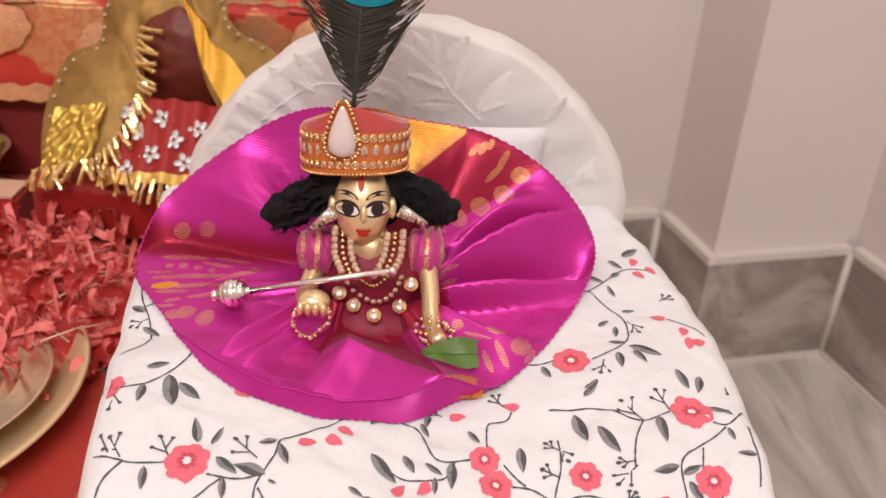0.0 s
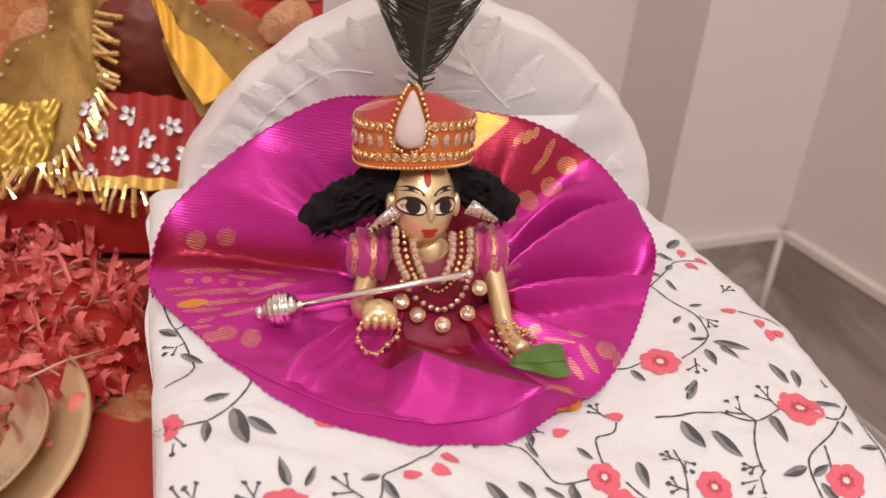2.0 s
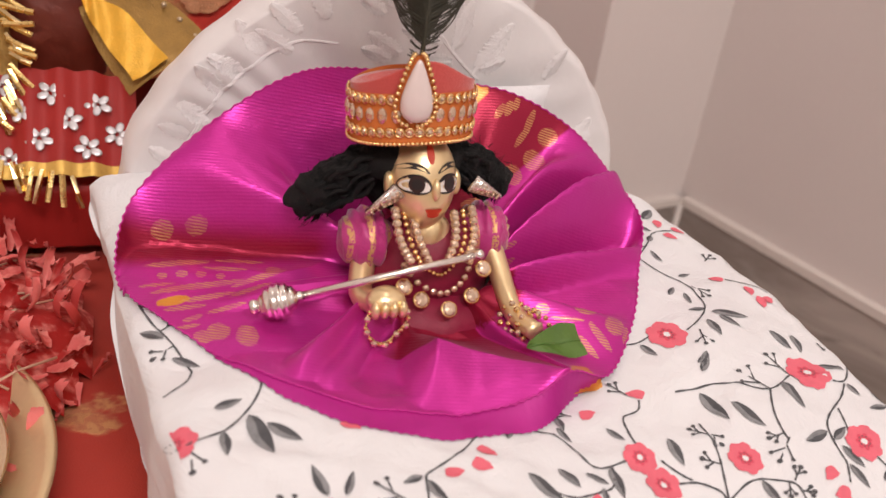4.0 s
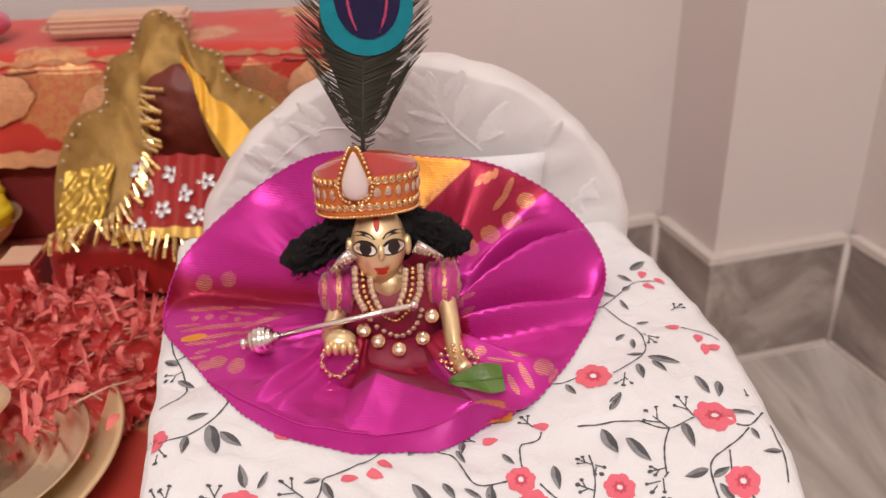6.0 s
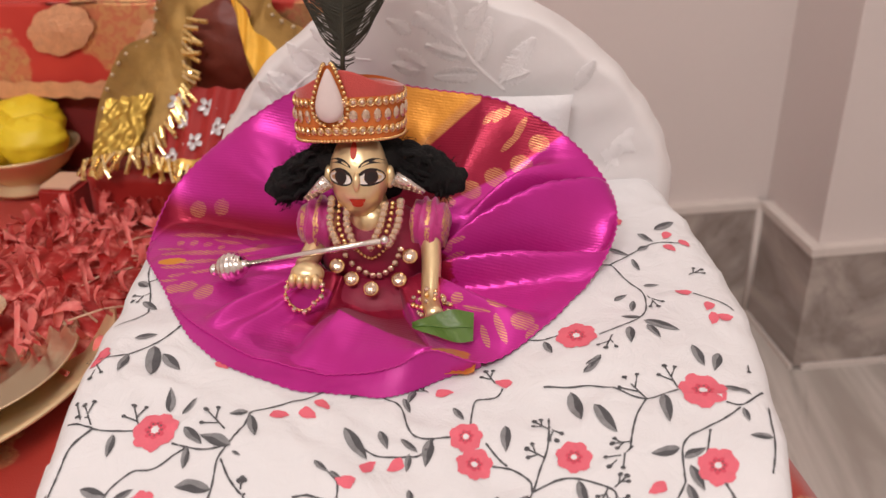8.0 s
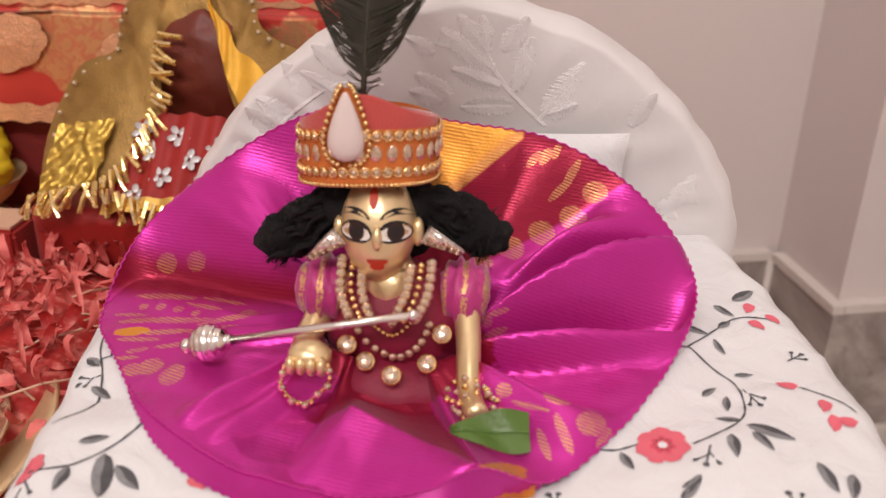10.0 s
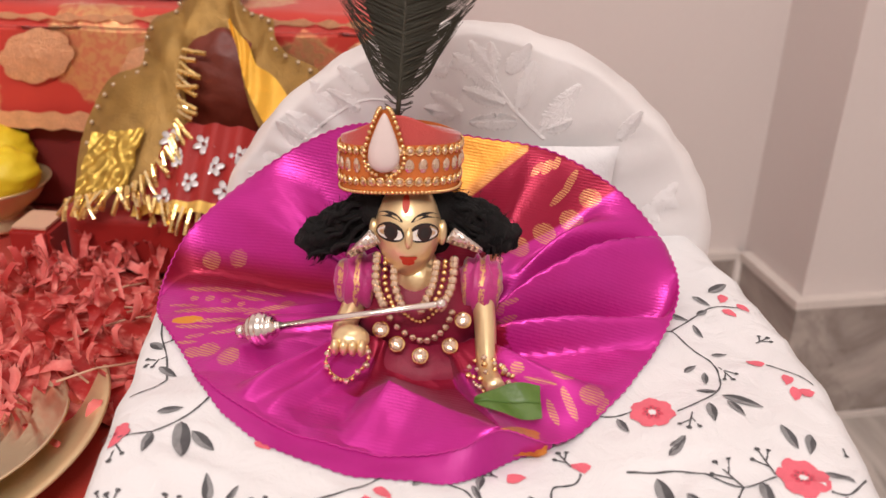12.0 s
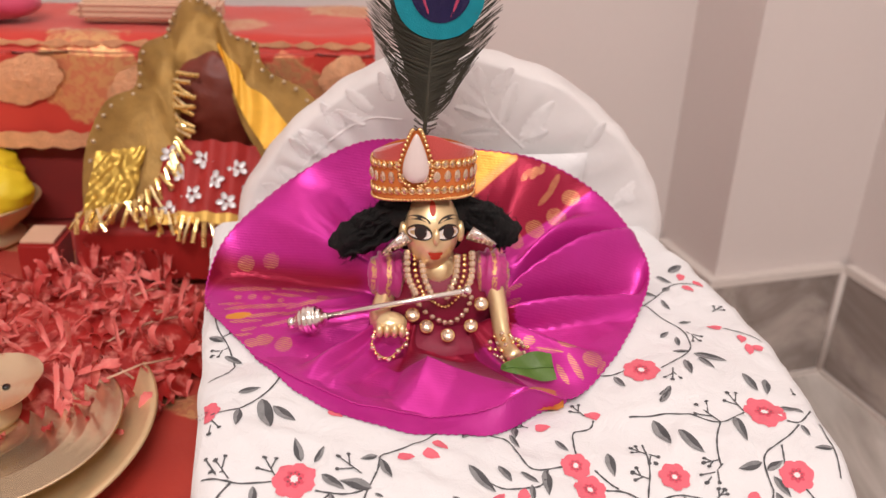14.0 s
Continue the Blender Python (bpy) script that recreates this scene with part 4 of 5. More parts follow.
for side, c, tip in ((-1, Vector((-0.0375, 0.3440, 0.4130)), Vector((-0.0490, 0.3445, 0.4035))), (1, Vector((-0.0095, 0.3445, 0.4150)), Vector((0.0030, 0.3455, 0.4085)))):
    ear = thing("earring", c, "wedge-shaped silver earring set with small stones", "earring", "pair of earrings")
    d = (tip - c)
    w = Vector((-d.z, 0, d.x)).normalized()
    if w.z < 0:
        w = -w
    bm = bmesh.new()
    quad = [c + w * 0.0034, c - w * 0.0034, tip - w * 0.0011, tip + w * 0.0010]
    front = [bm.verts.new(q + Vector((0, -0.0010, 0))) for q in quad]
    rear = [bm.verts.new(q + Vector((0, 0.0010, 0))) for q in quad]
    bm.faces.new(front)
    bm.faces.new(rear[::-1])
    for i in range(4):
        bm.faces.new((front[i], rear[i], rear[(i + 1) % 4], front[(i + 1) % 4]))
    bmesh.ops.bevel(bm, geom=bm.edges[:], offset=0.0004, segments=2, affect="EDGES")
    part("plate", bm, silver, ear)
    bm = bmesh.new()
    for i in range(6):
        for j in range(3):
            q = c + d * (0.08 + 0.155 * i) + w * (j - 1) * (0.0019 - 0.00022 * i)
            add_ball(bm, q + Vector((0, -0.0011, 0)), 0.00052, 6, 4)
    part("pave_stones", bm, crystal, ear, kind="stuff")

flute = thing("silver_flute", (-0.05, 0.33, 0.384), "thin silver flute with a fluted knob at one end", "flute")
f0, f1 = Vector((-0.0750, 0.3325, 0.3775)), Vector((-0.0110, 0.3255, 0.3955))
bm = bmesh.new()
add_tube(bm, [f0, f0.lerp(f1, 0.5), f1], lambda s: 0.00150 - 0.0002 * s, 14)
part("pipe", bm, silver, flute)
fd = (f1 - f0).normalized()
bm = bmesh.new()
add_tube(bm, [f0 - fd * 0.0135 + fd * 0.0155 * i / 24 for i in range(25)], lambda s: 0.0018 + 0.0046 * math.sin(math.pi * min(1, s * 1.08)) ** 0.7 + 0.00035 * math.sin(s * 40), 18)
part("knob", bm, silver, flute)
bm = bmesh.new()
add_tube(bm, [f0 - fd * (0.0165 - 0.003 * i / 6) for i in range(7)], lambda s: 0.0022 + 0.0006 * math.sin(s * math.pi), 14)
part("end_ring", bm, silver, flute)
bm = bmesh.new()
add_ball(bm, f1, 0.0021, 12, 8)
part("tip", bm, silver, flute)

bangle = thing("stone_bracelet", (-0.045, 0.32, 0.374), "loose bracelet of small gold-set stones hanging from the wrist", "bracelet")
loop = curve_through([(-0.0515, 0.3200, 0.3775), (-0.0528, 0.3180, 0.3722), (-0.0500, 0.3175, 0.3672), (-0.0452, 0.3180, 0.3650), (-0.0405, 0.3190, 0.3690), (-0.0372, 0.3195, 0.3735), (-0.0378, 0.3215, 0.3785)], 15)
bm = bmesh.new()
add_tube(bm, loop, 0.00045, 6)
part("chain", bm, gold_bead, bangle)
for i, p in enumerate(loop):
    bm = bmesh.new()
    r = 0.00135 if i % 2 else 0.0009
    add_ball(bm, p + Vector((0, -0.0004, -0.0004 * (i % 3))), r, 7, 5)
    part("stone", bm, crystal if i % 2 else gold_bead, bangle, smooth=False)
bracelet = thing("bead_bracelet", (0.008, 0.320, 0.366), "bracelet of clear stones and gold beads on the wrist", "bracelet")
rng = random.Random(9)
for ring in range(3):
    for i in range(11):
        a = math.tau * i / 11 + ring * 0.3
        c = Vector((0.0068 + 0.0022 * ring, 0.3235 - 0.0035 * ring, 0.3690))
        bm = bmesh.new()
        add_ball(bm, c + Vector((0.0066 * math.cos(a), 0.0028 * math.sin(a) - 0.001, 0.0046 * math.sin(a))), rng.uniform(0.0009, 0.0014), 7, 5)
        part("stone", bm, crystal if (i + ring) % 2 else gold_bead, bracelet, smooth=False)


def leaf_point(u, v):
    """A folded green leaf, pointed at u = 0."""
    s = u
    w = 0.0070 * math.sin(math.pi * (0.03 + 0.58 * s)) ** 0.9
    t = 2 * v - 1
    base = Vector((0.0030, 0.3035, 0.3682)).lerp(Vector((0.0270, 0.3065, 0.3682)), s)
    across = Vector((-0.06, 0.86, 0.50)).normalized()
    up = Vector((0.06, -0.50, 0.86)).normalized()
    return base + across * (t * w) + up * (0.0016 * abs(t) + 0.0014 * math.sin(3 * s + 1) + 0.0008 * math.sin(9 * s + 2 * t))


leaf = thing("green_leaf", (0.014, 0.308, 0.366), "fresh green leaf laid at the figurine's wrist", "leaf")
part("blade", grid(24, 10, leaf_point), green_leaf, leaf)
bm = bmesh.new()
add_tube(bm, [leaf_point(i / 12, 0.5) + Vector((0, -0.0003, 0.0003)) for i in range(13)], 0.00022, 6)
part("midrib", bm, plain("leaf_rib", (0.10, 0.20, 0.04), 0.5), leaf)

# ---------------------------------------------------------------- peacock feather
feather = thing("peacock_feather", (-0.031, 0.356, 0.455), "peacock feather with a blue eye standing in the crown", "feather")


def rachis(s):
    return Vector((-0.0310 + 0.006 * s, 0.3560 + 0.012 * s, 0.4540 + 0.108 * s))


def half_width(s):
    s = max(0.0, min(1.0, (s - 0.075) / 0.925))
    return 0.0262 * min(1.0, (0.03 + s) / 0.46) ** 0.92 * (1 if s < 0.46 else max(0.0, 1 - ((s - 0.46) / 0.54) ** 2.4) ** 0.5)


def vane(u, v):
    s = 0.10 + 0.88 * u
    t = 2 * v - 1
    w = half_width(s) * (0.70 + 0.06 * noise.noise(Vector((40 * s, 9 * (t > 0), 0))))
    return rachis(min(1, s)) + Vector((w * t, 0.0022 * t * t, 0))


part("vane", grid(60, 16, vane), feather_brown, feather)
bm = bmesh.new()
add_tube(bm, [rachis(i / 20) for i in range(20)], lambda s: 0.0010 - 0.0006 * s, 8)
part("quill", bm, feather_brown, feather)
rng = random.Random(21)
bm = bmesh.new()
for i in range(230):
    for side in (-1, 1):
        s = 0.08 + 0.86 * i / 230 + rng.uniform(-0.004, 0.004)
        a = rachis(s)
        e = min(1.0, s + 0.15 + rng.uniform(-0.02, 0.02))
        w = half_width(e) * rng.uniform(0.97, 1.12)
        b = rachis(e) + Vector((side * w, 0.0015 + rng.uniform(-0.001, 0.001), 0))
        m = a.lerp(b, 0.5) + Vector((side * 0.0016, -0.0007, -0.002))
        add_tube(bm, curve_through([a + Vector((0, -0.0006, 0)), m, b], 6), lambda q: 0.00026 - 0.00016 * q, 4, cap=False)
part("barb_fringe", bm, feather_brown, feather, kind="stuff")
bm = bmesh.new()
for i in range(26):
    a = rachis(0.02 + 0.09 * rng.random())
    b = a + Vector((rng.choice((-1, 1)) * rng.uniform(0.002, 0.0055), rng.uniform(-0.001, 0.001), rng.uniform(0.0005, 0.004)))
    add_tube(bm, [a, a.lerp(b, 0.5) + Vector((0, 0, -0.0006)), b], 0.00022, 4)
part("down", bm, feather_brown, feather, "short dark barbs at the quill's foot", kind="stuff")


def eye_disc(cx, cz, rx, rz, front, notch=0.0):
    bm = bmesh.new()
    rows = 7
    rings = []
    for j in range(1, rows + 1):
        ring = []
        for k in range(40):
            a = math.tau * k / 40
            r = j / rows
            x, z = cx + rx * r * math.cos(a), cz + rz * r * math.sin(a) * (1 + 0.12 * math.sin(a))
            z += notch * math.exp(-((x - cx) / (0.3 * rx)) ** 2) * r if math.sin(a) > 0 else 0
            s = (z - 0.4540) / 0.108
            t = (x - rachis(s).x) / max(0.004, half_width(s))
            ring.append(bm.verts.new((x, rachis(s).y + 0.0022 * t * t - front + 0.00025 * math.sin(a * 24), z)))
        rings.append(ring)
    mid = bm.verts.new((cx, rachis((cz - 0.4540) / 0.108).y - front, cz))
    for k in range(40):
        bm.faces.new((mid, rings[0][k], rings[0][(k + 1) % 40]))
        for a, b in zip(rings, rings[1:]):
            bm.faces.new((a[k], b[k], b[(k + 1) % 40], a[(k + 1) % 40]))
    return bm


part("cyan_eye", eye_disc(-0.0260, 0.5180, 0.0195, 0.0225, 0.0013), feather_cyan, feather, "glossy turquoise ring of the eye")
part("blue_eye", eye_disc(-0.0255, 0.5240, 0.0140, 0.0215, 0.0020, -0.006), feather_blue, feather, "dark violet-blue middle of the eye")
bm = bmesh.new()
for side in (-1, 1):
    add_tube(bm, curve_through([(-0.0255 + side * 0.0045, 0.3605, 0.5075), (-0.0255 + side * 0.0075, 0.3612, 0.516), (-0.0255 + side * 0.0085, 0.362, 0.525)], 8), lambda s: 0.0007 * math.sin(math.pi * (0.1 + 0.8 * s)) + 0.0001, 6)
part("pink_streaks", bm, plain("feather_pink", (0.5, 0.06, 0.14), 0.4, 0.3), feather)

# ---------------------------------------------------------------- woven sprigs on the backrest


def sprig_leaf(bm, x, z, angle, length, width):
    """One woven leaf, laid in short slanting stitches on the satin."""
    c, s = math.cos(angle), math.sin(angle)
    count = max(6, round(length / 0.00062))
    for i in range(count):
        t = (i + 0.5) / count
        w = width * (0.30 + 0.80 * math.sin(math.pi * t) ** 0.8) * rng.uniform(0.72, 1.12)
        px, pz = x + length * t * c, z + length * t * s
        slant = 0.5 * w
        line = [(px - w * s - slant * c, pz + w * c - slant * s), (px, pz), (px + w * s - slant * c, pz - w * c - slant * s)]
        add_tube(bm, [(q, satin_front(q, r) + lift, r) for (q, r), lift in zip(line, (0.0000, -0.0004, 0.0000))], 0.00040, 5)


rng = random.Random(5)


def woven_leaf(x0, z0, x1, z1):
    """A woven leaf from its foot to its tip, in millimetres."""
    x0, z0, x1, z1 = x0 / 1000, z0 / 1000, x1 / 1000, z1 / 1000
    bm = bmesh.new()
    size = math.hypot(x1 - x0, z1 - z0)
    sprig_leaf(bm, x0, z0, math.atan2(z1 - z0, x1 - x0), size, 0.0024 + 0.07 * size)
    part("woven_leaf", bm, white_thread, backrest, "raised shiny white woven leaf", smooth=False)


def woven_stem(points):
    bm = bmesh.new()
    for side in (-1, 1):
        line = curve_through([(x / 1000 + side * 0.0005, 0, z / 1000) for x, z in points], 24)
        add_tube(bm, [(p.x, satin_front(p.x, p.z) - 0.0002, p.z) for p in line], 0.0005, 5)
    part("woven_stem", bm, white_thread, backrest, "raised white woven stem", smooth=False)


for row in ((15, 429, -7, 428), (9, 437, -11, 444), (6, 444, -16, 460), (4, 451, -9, 466), (3, 454, 1, 466), (10, 452, 20, 466), (16, 436, 22, 458), (28, 427, 44, 448), (30, 426, 42, 431),
            (-15, 430, -29, 434), (-11, 433, -26, 441), (-19, 450, -31, 456), (-9, 457, -18, 454), (65, 422, 74, 437), (84, 384, 95, 402), (81, 389, 89, 381), (90, 395, 97, 389)):
    woven_leaf(*row)
for row in ((-45, 447, -52, 462), (-56, 440, -70, 452), (-60, 432, -76, 440), (-72, 430, -84, 444), (-80, 420, -96, 428), (-90, 412, -101, 424), (-96, 398, -110, 408), (-104, 392, -117, 396), (-108, 378, -121, 386)):
    woven_leaf(*row)
woven_stem([(29, 421), (20, 429), (12, 437), (5, 447), (2, 458)])
woven_stem([(14, 434), (18, 445), (19, 455)])
woven_stem([(26, 423), (31, 430), (37, 438)])
woven_stem([(-40, 436), (-58, 436), (-72, 428), (-86, 416), (-98, 400), (-106, 384)])
woven_stem([(83, 378), (86, 387), (92, 394)])

# ---------------------------------------------------------------- print of the sheet


def on_sheet(x, y, lift=0.0003):
    return Vector((x, y, sheet_top(x, y) + lift))


def inside(x, y, m=0.0015):
    return seat_left(y) + m < x < seat_right(y) - m


def ribbon(points, width, lift=0.0003):
    pts = [Vector((x / 1000, y / 1000, 0)) for x, y in points]
    line = curve_through(pts, max(6, 5 * len(pts)))
    bm = bmesh.new()
    prev = None
    for i, p in enumerate(line):
        d = (line[min(i + 1, len(line) - 1)] - line[max(i - 1, 0)]).normalized()
        n = Vector((-d.y, d.x, 0)) * width * (1 + 0.25 * math.sin(i * 1.7))
        if not inside(p.x, p.y):
            prev = None
            continue
        pair = (bm.verts.new(on_sheet(*(p + n).xy, lift)), bm.verts.new(on_sheet(*(p - n).xy, lift)))
        if prev:
            bm.faces.new((prev[0], prev[1], pair[1], pair[0]))
        prev = pair
    return bm


VINES_FRONT = [
    [(-125, 248), (-114, 246), (-103, 243), (-87, 244.1)],
    [(-103, 243), (-108, 235), (-109, 228), (-109, 222), (-111, 216)],
    [(-72, 239.1), (-66.1, 238.2), (-58.1, 238.3), (-52.1, 241.5), (-49.2, 248.8), (-48.2, 255.1), (-44.3, 258.5), (-33.4, 265), (-22.5, 273.9), (-8.3, 276.1), (-2.1, 272.8)],
    [(-66.1, 238.2), (-75, 231.1), (-84, 228), (-89, 223), (-90, 218)],
    [(-52.1, 241.5), (-54.1, 235.3), (-54, 227.2), (-54, 220.1)],
    [(-53.1, 235.3), (-49.1, 230.3), (-44.1, 226.3), (-42.1, 226.3)],
    [(-116, 276), (-105.1, 279.1), (-97.1, 287.4), (-92.2, 295.7), (-91.3, 300.8)],
    [(-127, 299), (-120, 301.1), (-114.1, 306.1), (-112.1, 312.2)],
    [(-112.1, 312.2), (-117, 326.1), (-124, 340), (-128, 354), (-131, 372), (-130, 388)],
]
VINES_MIDDLE = [
    [(-2.1, 272.8), (4.1, 268.5), (8.2, 258.6), (13.4, 255.7), (23.8, 257.8)],
    [(36.3, 256.1), (41.4, 250.3), (44.4, 247.9)],
    [(39.2, 247.8), (46.4, 246.6), (52.4, 242.7), (53.2, 238.8)],
    [(57.9, 268), (58, 255.6), (55.6, 246.3), (53.1, 237.5), (48.7, 228.7)],
    [(53.2, 238.8), (64.6, 243.3), (73.6, 242.5), (80.4, 239.5), (81, 233.6), (80.8, 228.9)],
    [(55.5, 281.8), (71.4, 282.8), (82.4, 280.2), (93.4, 275.7), (103.9, 280.2)],
    [(92.4, 275.8), (88.8, 268.7), (86.9, 261.1), (85.9, 253.9)],
    [(-6.1, 248.8), (0, 246), (9.2, 247), (14.4, 248.7), (17.6, 256.1)],
    [(30.1, 263.6), (30.1, 269.9), (31.2, 275.1), (38.4, 277.8), (40.4, 281.4)],
]
VINES_RIGHT = [
    [(-26.1, 226.6), (-16.1, 226.9), (-7, 225)],
    [(-11.1, 227.1), (-12.1, 232.5), (-19.1, 237.6)],
    [(61.6, 311.9), (53.8, 309.3), (45, 310)],
    [(119.8, 274.6), (126.6, 275.1), (136.2, 285.4)],
    [(124.7, 273.3), (117.9, 266.9), (108.3, 260.8), (103.4, 255.1), (103.2, 245.5), (103.1, 242.2), (99.9, 235.8)],
    [(113.1, 262.3), (111.2, 253.3)],
    [(135.3, 284.5), (134.5, 269.9), (133.5, 255.9), (131.5, 246.8)],
    [(115.8, 242.4), (119.5, 235.9), (120.4, 229.6)],
    [(72, 360.1), (82, 362), (90, 351), (95, 344.1), (96, 332.1), (93.1, 323.3), (84.2, 314.8), (76.4, 310.4)],
    [(82, 362), (95, 375), (103, 384), (117, 385)],
    [(116, 343), (126, 337), (131, 332)],
]
for vines in (VINES_FRONT, VINES_MIDDLE, VINES_RIGHT):
    for pts in vines:
        part("printed_vine", ribbon(pts, 0.00034), print_ink, sheet)


def printed_leaf(x0, y0, x1, y1):
    a, b = Vector((x0, y0, 0)) / 1000, Vector((x1, y1, 0)) / 1000
    d = b - a
    d *= 1.12
    n = Vector((-d.y, d.x, 0))
    bm = bmesh.new()
    left, mid, right = [], [], []
    for i in range(9):
        t = i / 8
        w = 0.175 * math.sin(math.pi * t ** 0.8) ** 0.85
        p = a + d * t
        if not (inside((p + n * w).x, (p + n * w).y, 0.0005) and inside((p - n * w).x, (p - n * w).y, 0.0005)):
            break
        left.append(bm.verts.new(on_sheet(*(p + n * w).xy, 0.00036)))
        mid.append(bm.verts.new(on_sheet(*(p + n * w * 0.15 * math.sin(9 * t)).xy, 0.00036)))
        right.append(bm.verts.new(on_sheet(*(p - n * w).xy, 0.00036)))
    for i in range(len(mid) - 1):
        bm.faces.new((left[i], mid[i], mid[i + 1], left[i + 1])).material_index = 0
        bm.faces.new((mid[i], right[i], right[i + 1], mid[i + 1])).material_index = 1
    if len(mid) > 3:
        part("printed_leaf", bm, [print_ink, print_grey], sheet)
    else:
        bm.free()


LEAVES_A = [(-78.1, 253.2, -81.1, 262.3), (-73.1, 252.2, -70.1, 258.4), (-70.1, 246.2, -62.1, 240.3), (-95, 242, -94, 234), (-120, 239, -113, 231), (-122, 255, -116, 261), (-105.1, 279.1, -105, 270.1), (-97.1, 285.3, -92.1, 270.2),
            (-92.1, 281.4, -83.2, 274.5), (-107.1, 289.2, -99.1, 291.4), (-48.2, 254, -44.2, 245.9), (-49.2, 255, -55.2, 253.7), (-51.1, 240.5, -62.1, 243.3), (-50.1, 238.5, -47.1, 237.5), (-66.1, 238.2, -65, 231.1), (-99, 222, -90, 221), (-87, 219, -81, 223),
            (-54, 226.2, -65, 225.1), (-14.2, 254.7, -5.1, 245.5), (-2, 257.3, 2, 249.7)]
LEAVES_B = [(6.2, 253.7, 12.3, 249.7), (16.5, 256, 16.4, 245.3), (10.2, 248.3, 10.2, 242.2), (7.3, 280, 6.2, 272.3), (4.1, 273.4, 7.2, 267.6), (-21.2, 238.6, -16.1, 235.6), (-15.1, 235.6, -11.1, 233.7), (-15.4, 269.8, -11.4, 275.7), (42.6, 263.7, 43.5, 253.9), (22.8, 271.9, 27, 266.7),
            (65.5, 280.9, 69, 268), (73.8, 273.1, 81, 262.8), (98.2, 277.1, 99.5, 265.6), (70.1, 288.1, 75.8, 293.7), (111.1, 304.3, 114.3, 294.6), (121.1, 302.2, 118.3, 292.6), (120.5, 284, 128.4, 279.9), (125.6, 273.2, 126.7, 267.3), (102.4, 254.2, 93.7, 253), (103.3, 250.9, 110.2, 254.4)]
LEAVES_C = [(105.2, 248.6, 108.9, 240.7), (104, 242.1, 106.7, 234.3), (68.6, 243, 71.1, 234.1), (52.1, 237.5, 47.7, 228.7), (12.2, 233.9, 14.1, 228.1), (41.9, 236.3, 41.6, 228.7), (114.6, 235, 118.6, 238), (121.5, 234.8, 123.4, 231.6), (133.6, 260, 126.7, 260.3), (82, 375, 90, 371),
            (92, 368, 95, 362), (95, 375, 100, 381), (96, 392, 102, 386), (104, 396, 113, 405), (96, 349, 102, 350)]
LEAVES_D = [(83.1, 335.3, 88, 340.1), (91, 336.2, 90.1, 329.3), (93.1, 323.3, 86.1, 323.5), (94.1, 320.3, 106.1, 314.2), (95.1, 316.4, 99.2, 308.4), (88.2, 314.6, 88.3, 305), (76.7, 296.4, 72, 290.5), (54.8, 308.2, 57.9, 301.2), (70.9, 292.4, 74.8, 294.7), (-118, 320.1, -110.1, 315.2), (-130, 345, -122, 341),
            (-128, 362, -125, 353), (-120, 330, -127, 336)]
for leaves in (LEAVES_A, LEAVES_B, LEAVES_C, LEAVES_D):
    for row in leaves:
        printed_leaf(*row)


def printed_berries(x0, y0, x1, y1):
    """A forked twig with three dark berries."""
    a, b = Vector((x0, y0, 0)) / 1000, Vector((x1, y1, 0)) / 1000
    d = b - a
    n = Vector((-d.y, d.x, 0))
    bm = bmesh.new()
    for p, q, r in ((a, b, 0.0011), (a + d * 0.35, a + d * 0.75 + n * 0.36, 0.0009), (a + d * 0.5, a + d * 0.85 - n * 0.34, 0.0009)):
        if not inside(*q.xy, 0.002):
            continue
        s = (q - p).normalized()
        m = Vector((-s.y, s.x, 0)) * 0.0003
        vs = [bm.verts.new(on_sheet(*w.xy, 0.00032)) for w in (p + m, p - m, q - m, q + m)]
        bm.faces.new(vs)
        ring = [bm.verts.new(on_sheet(q.x + r * math.cos(k * math.tau / 7), q.y + r * 0.8 * math.sin(k * math.tau / 7), 0.00040)) for k in range(7)]
        bm.faces.new(ring)
    if len(bm.faces):
        part("printed_twig", bm, print_ink, sheet, smooth=False)
    else:
        bm.free()


BERRIES = [(-86, 244.1, -92, 254.1), (-104, 244, -110, 252), (-100, 244, -118, 248), (-109, 222, -114, 217), (-55.1, 246.5, -64.1, 253.4), (-43.1, 226.3, -41, 222.2), (-44.1, 227.3, -44.1, 230.4), (-115, 276, -115, 266), (92.4, 275.8, 85, 286),
           (103.9, 281.2, 99.6, 290.5), (86.9, 254.9, 78.8, 248), (85.9, 257.1, 80, 256.8), (58, 262, 52.9, 266.3), (56.8, 251.1, 50.8, 253.7), (80.4, 240.7, 84.5, 243.9), (81.2, 237.1, 85.1, 235.6), (78.4, 240.9, 76.2, 236.2), (128.1, 301.2, 134.1, 294.3), (37.3, 284.6, 33.2, 291.1),
           (81.3, 309.1, 78.5, 299.9), (97, 340.1, 101, 332.1), (116, 359, 122, 364), (58, 264.1, 61, 257.6), (12.5, 278.8, 8.3, 282.6), (-121, 334, -114, 340), (-128, 354, -122, 360), (-130, 375, -125, 383), (-117, 326.1, -124, 322)]
for row in BERRIES:
    printed_berries(*row)
rng = random.Random(31)


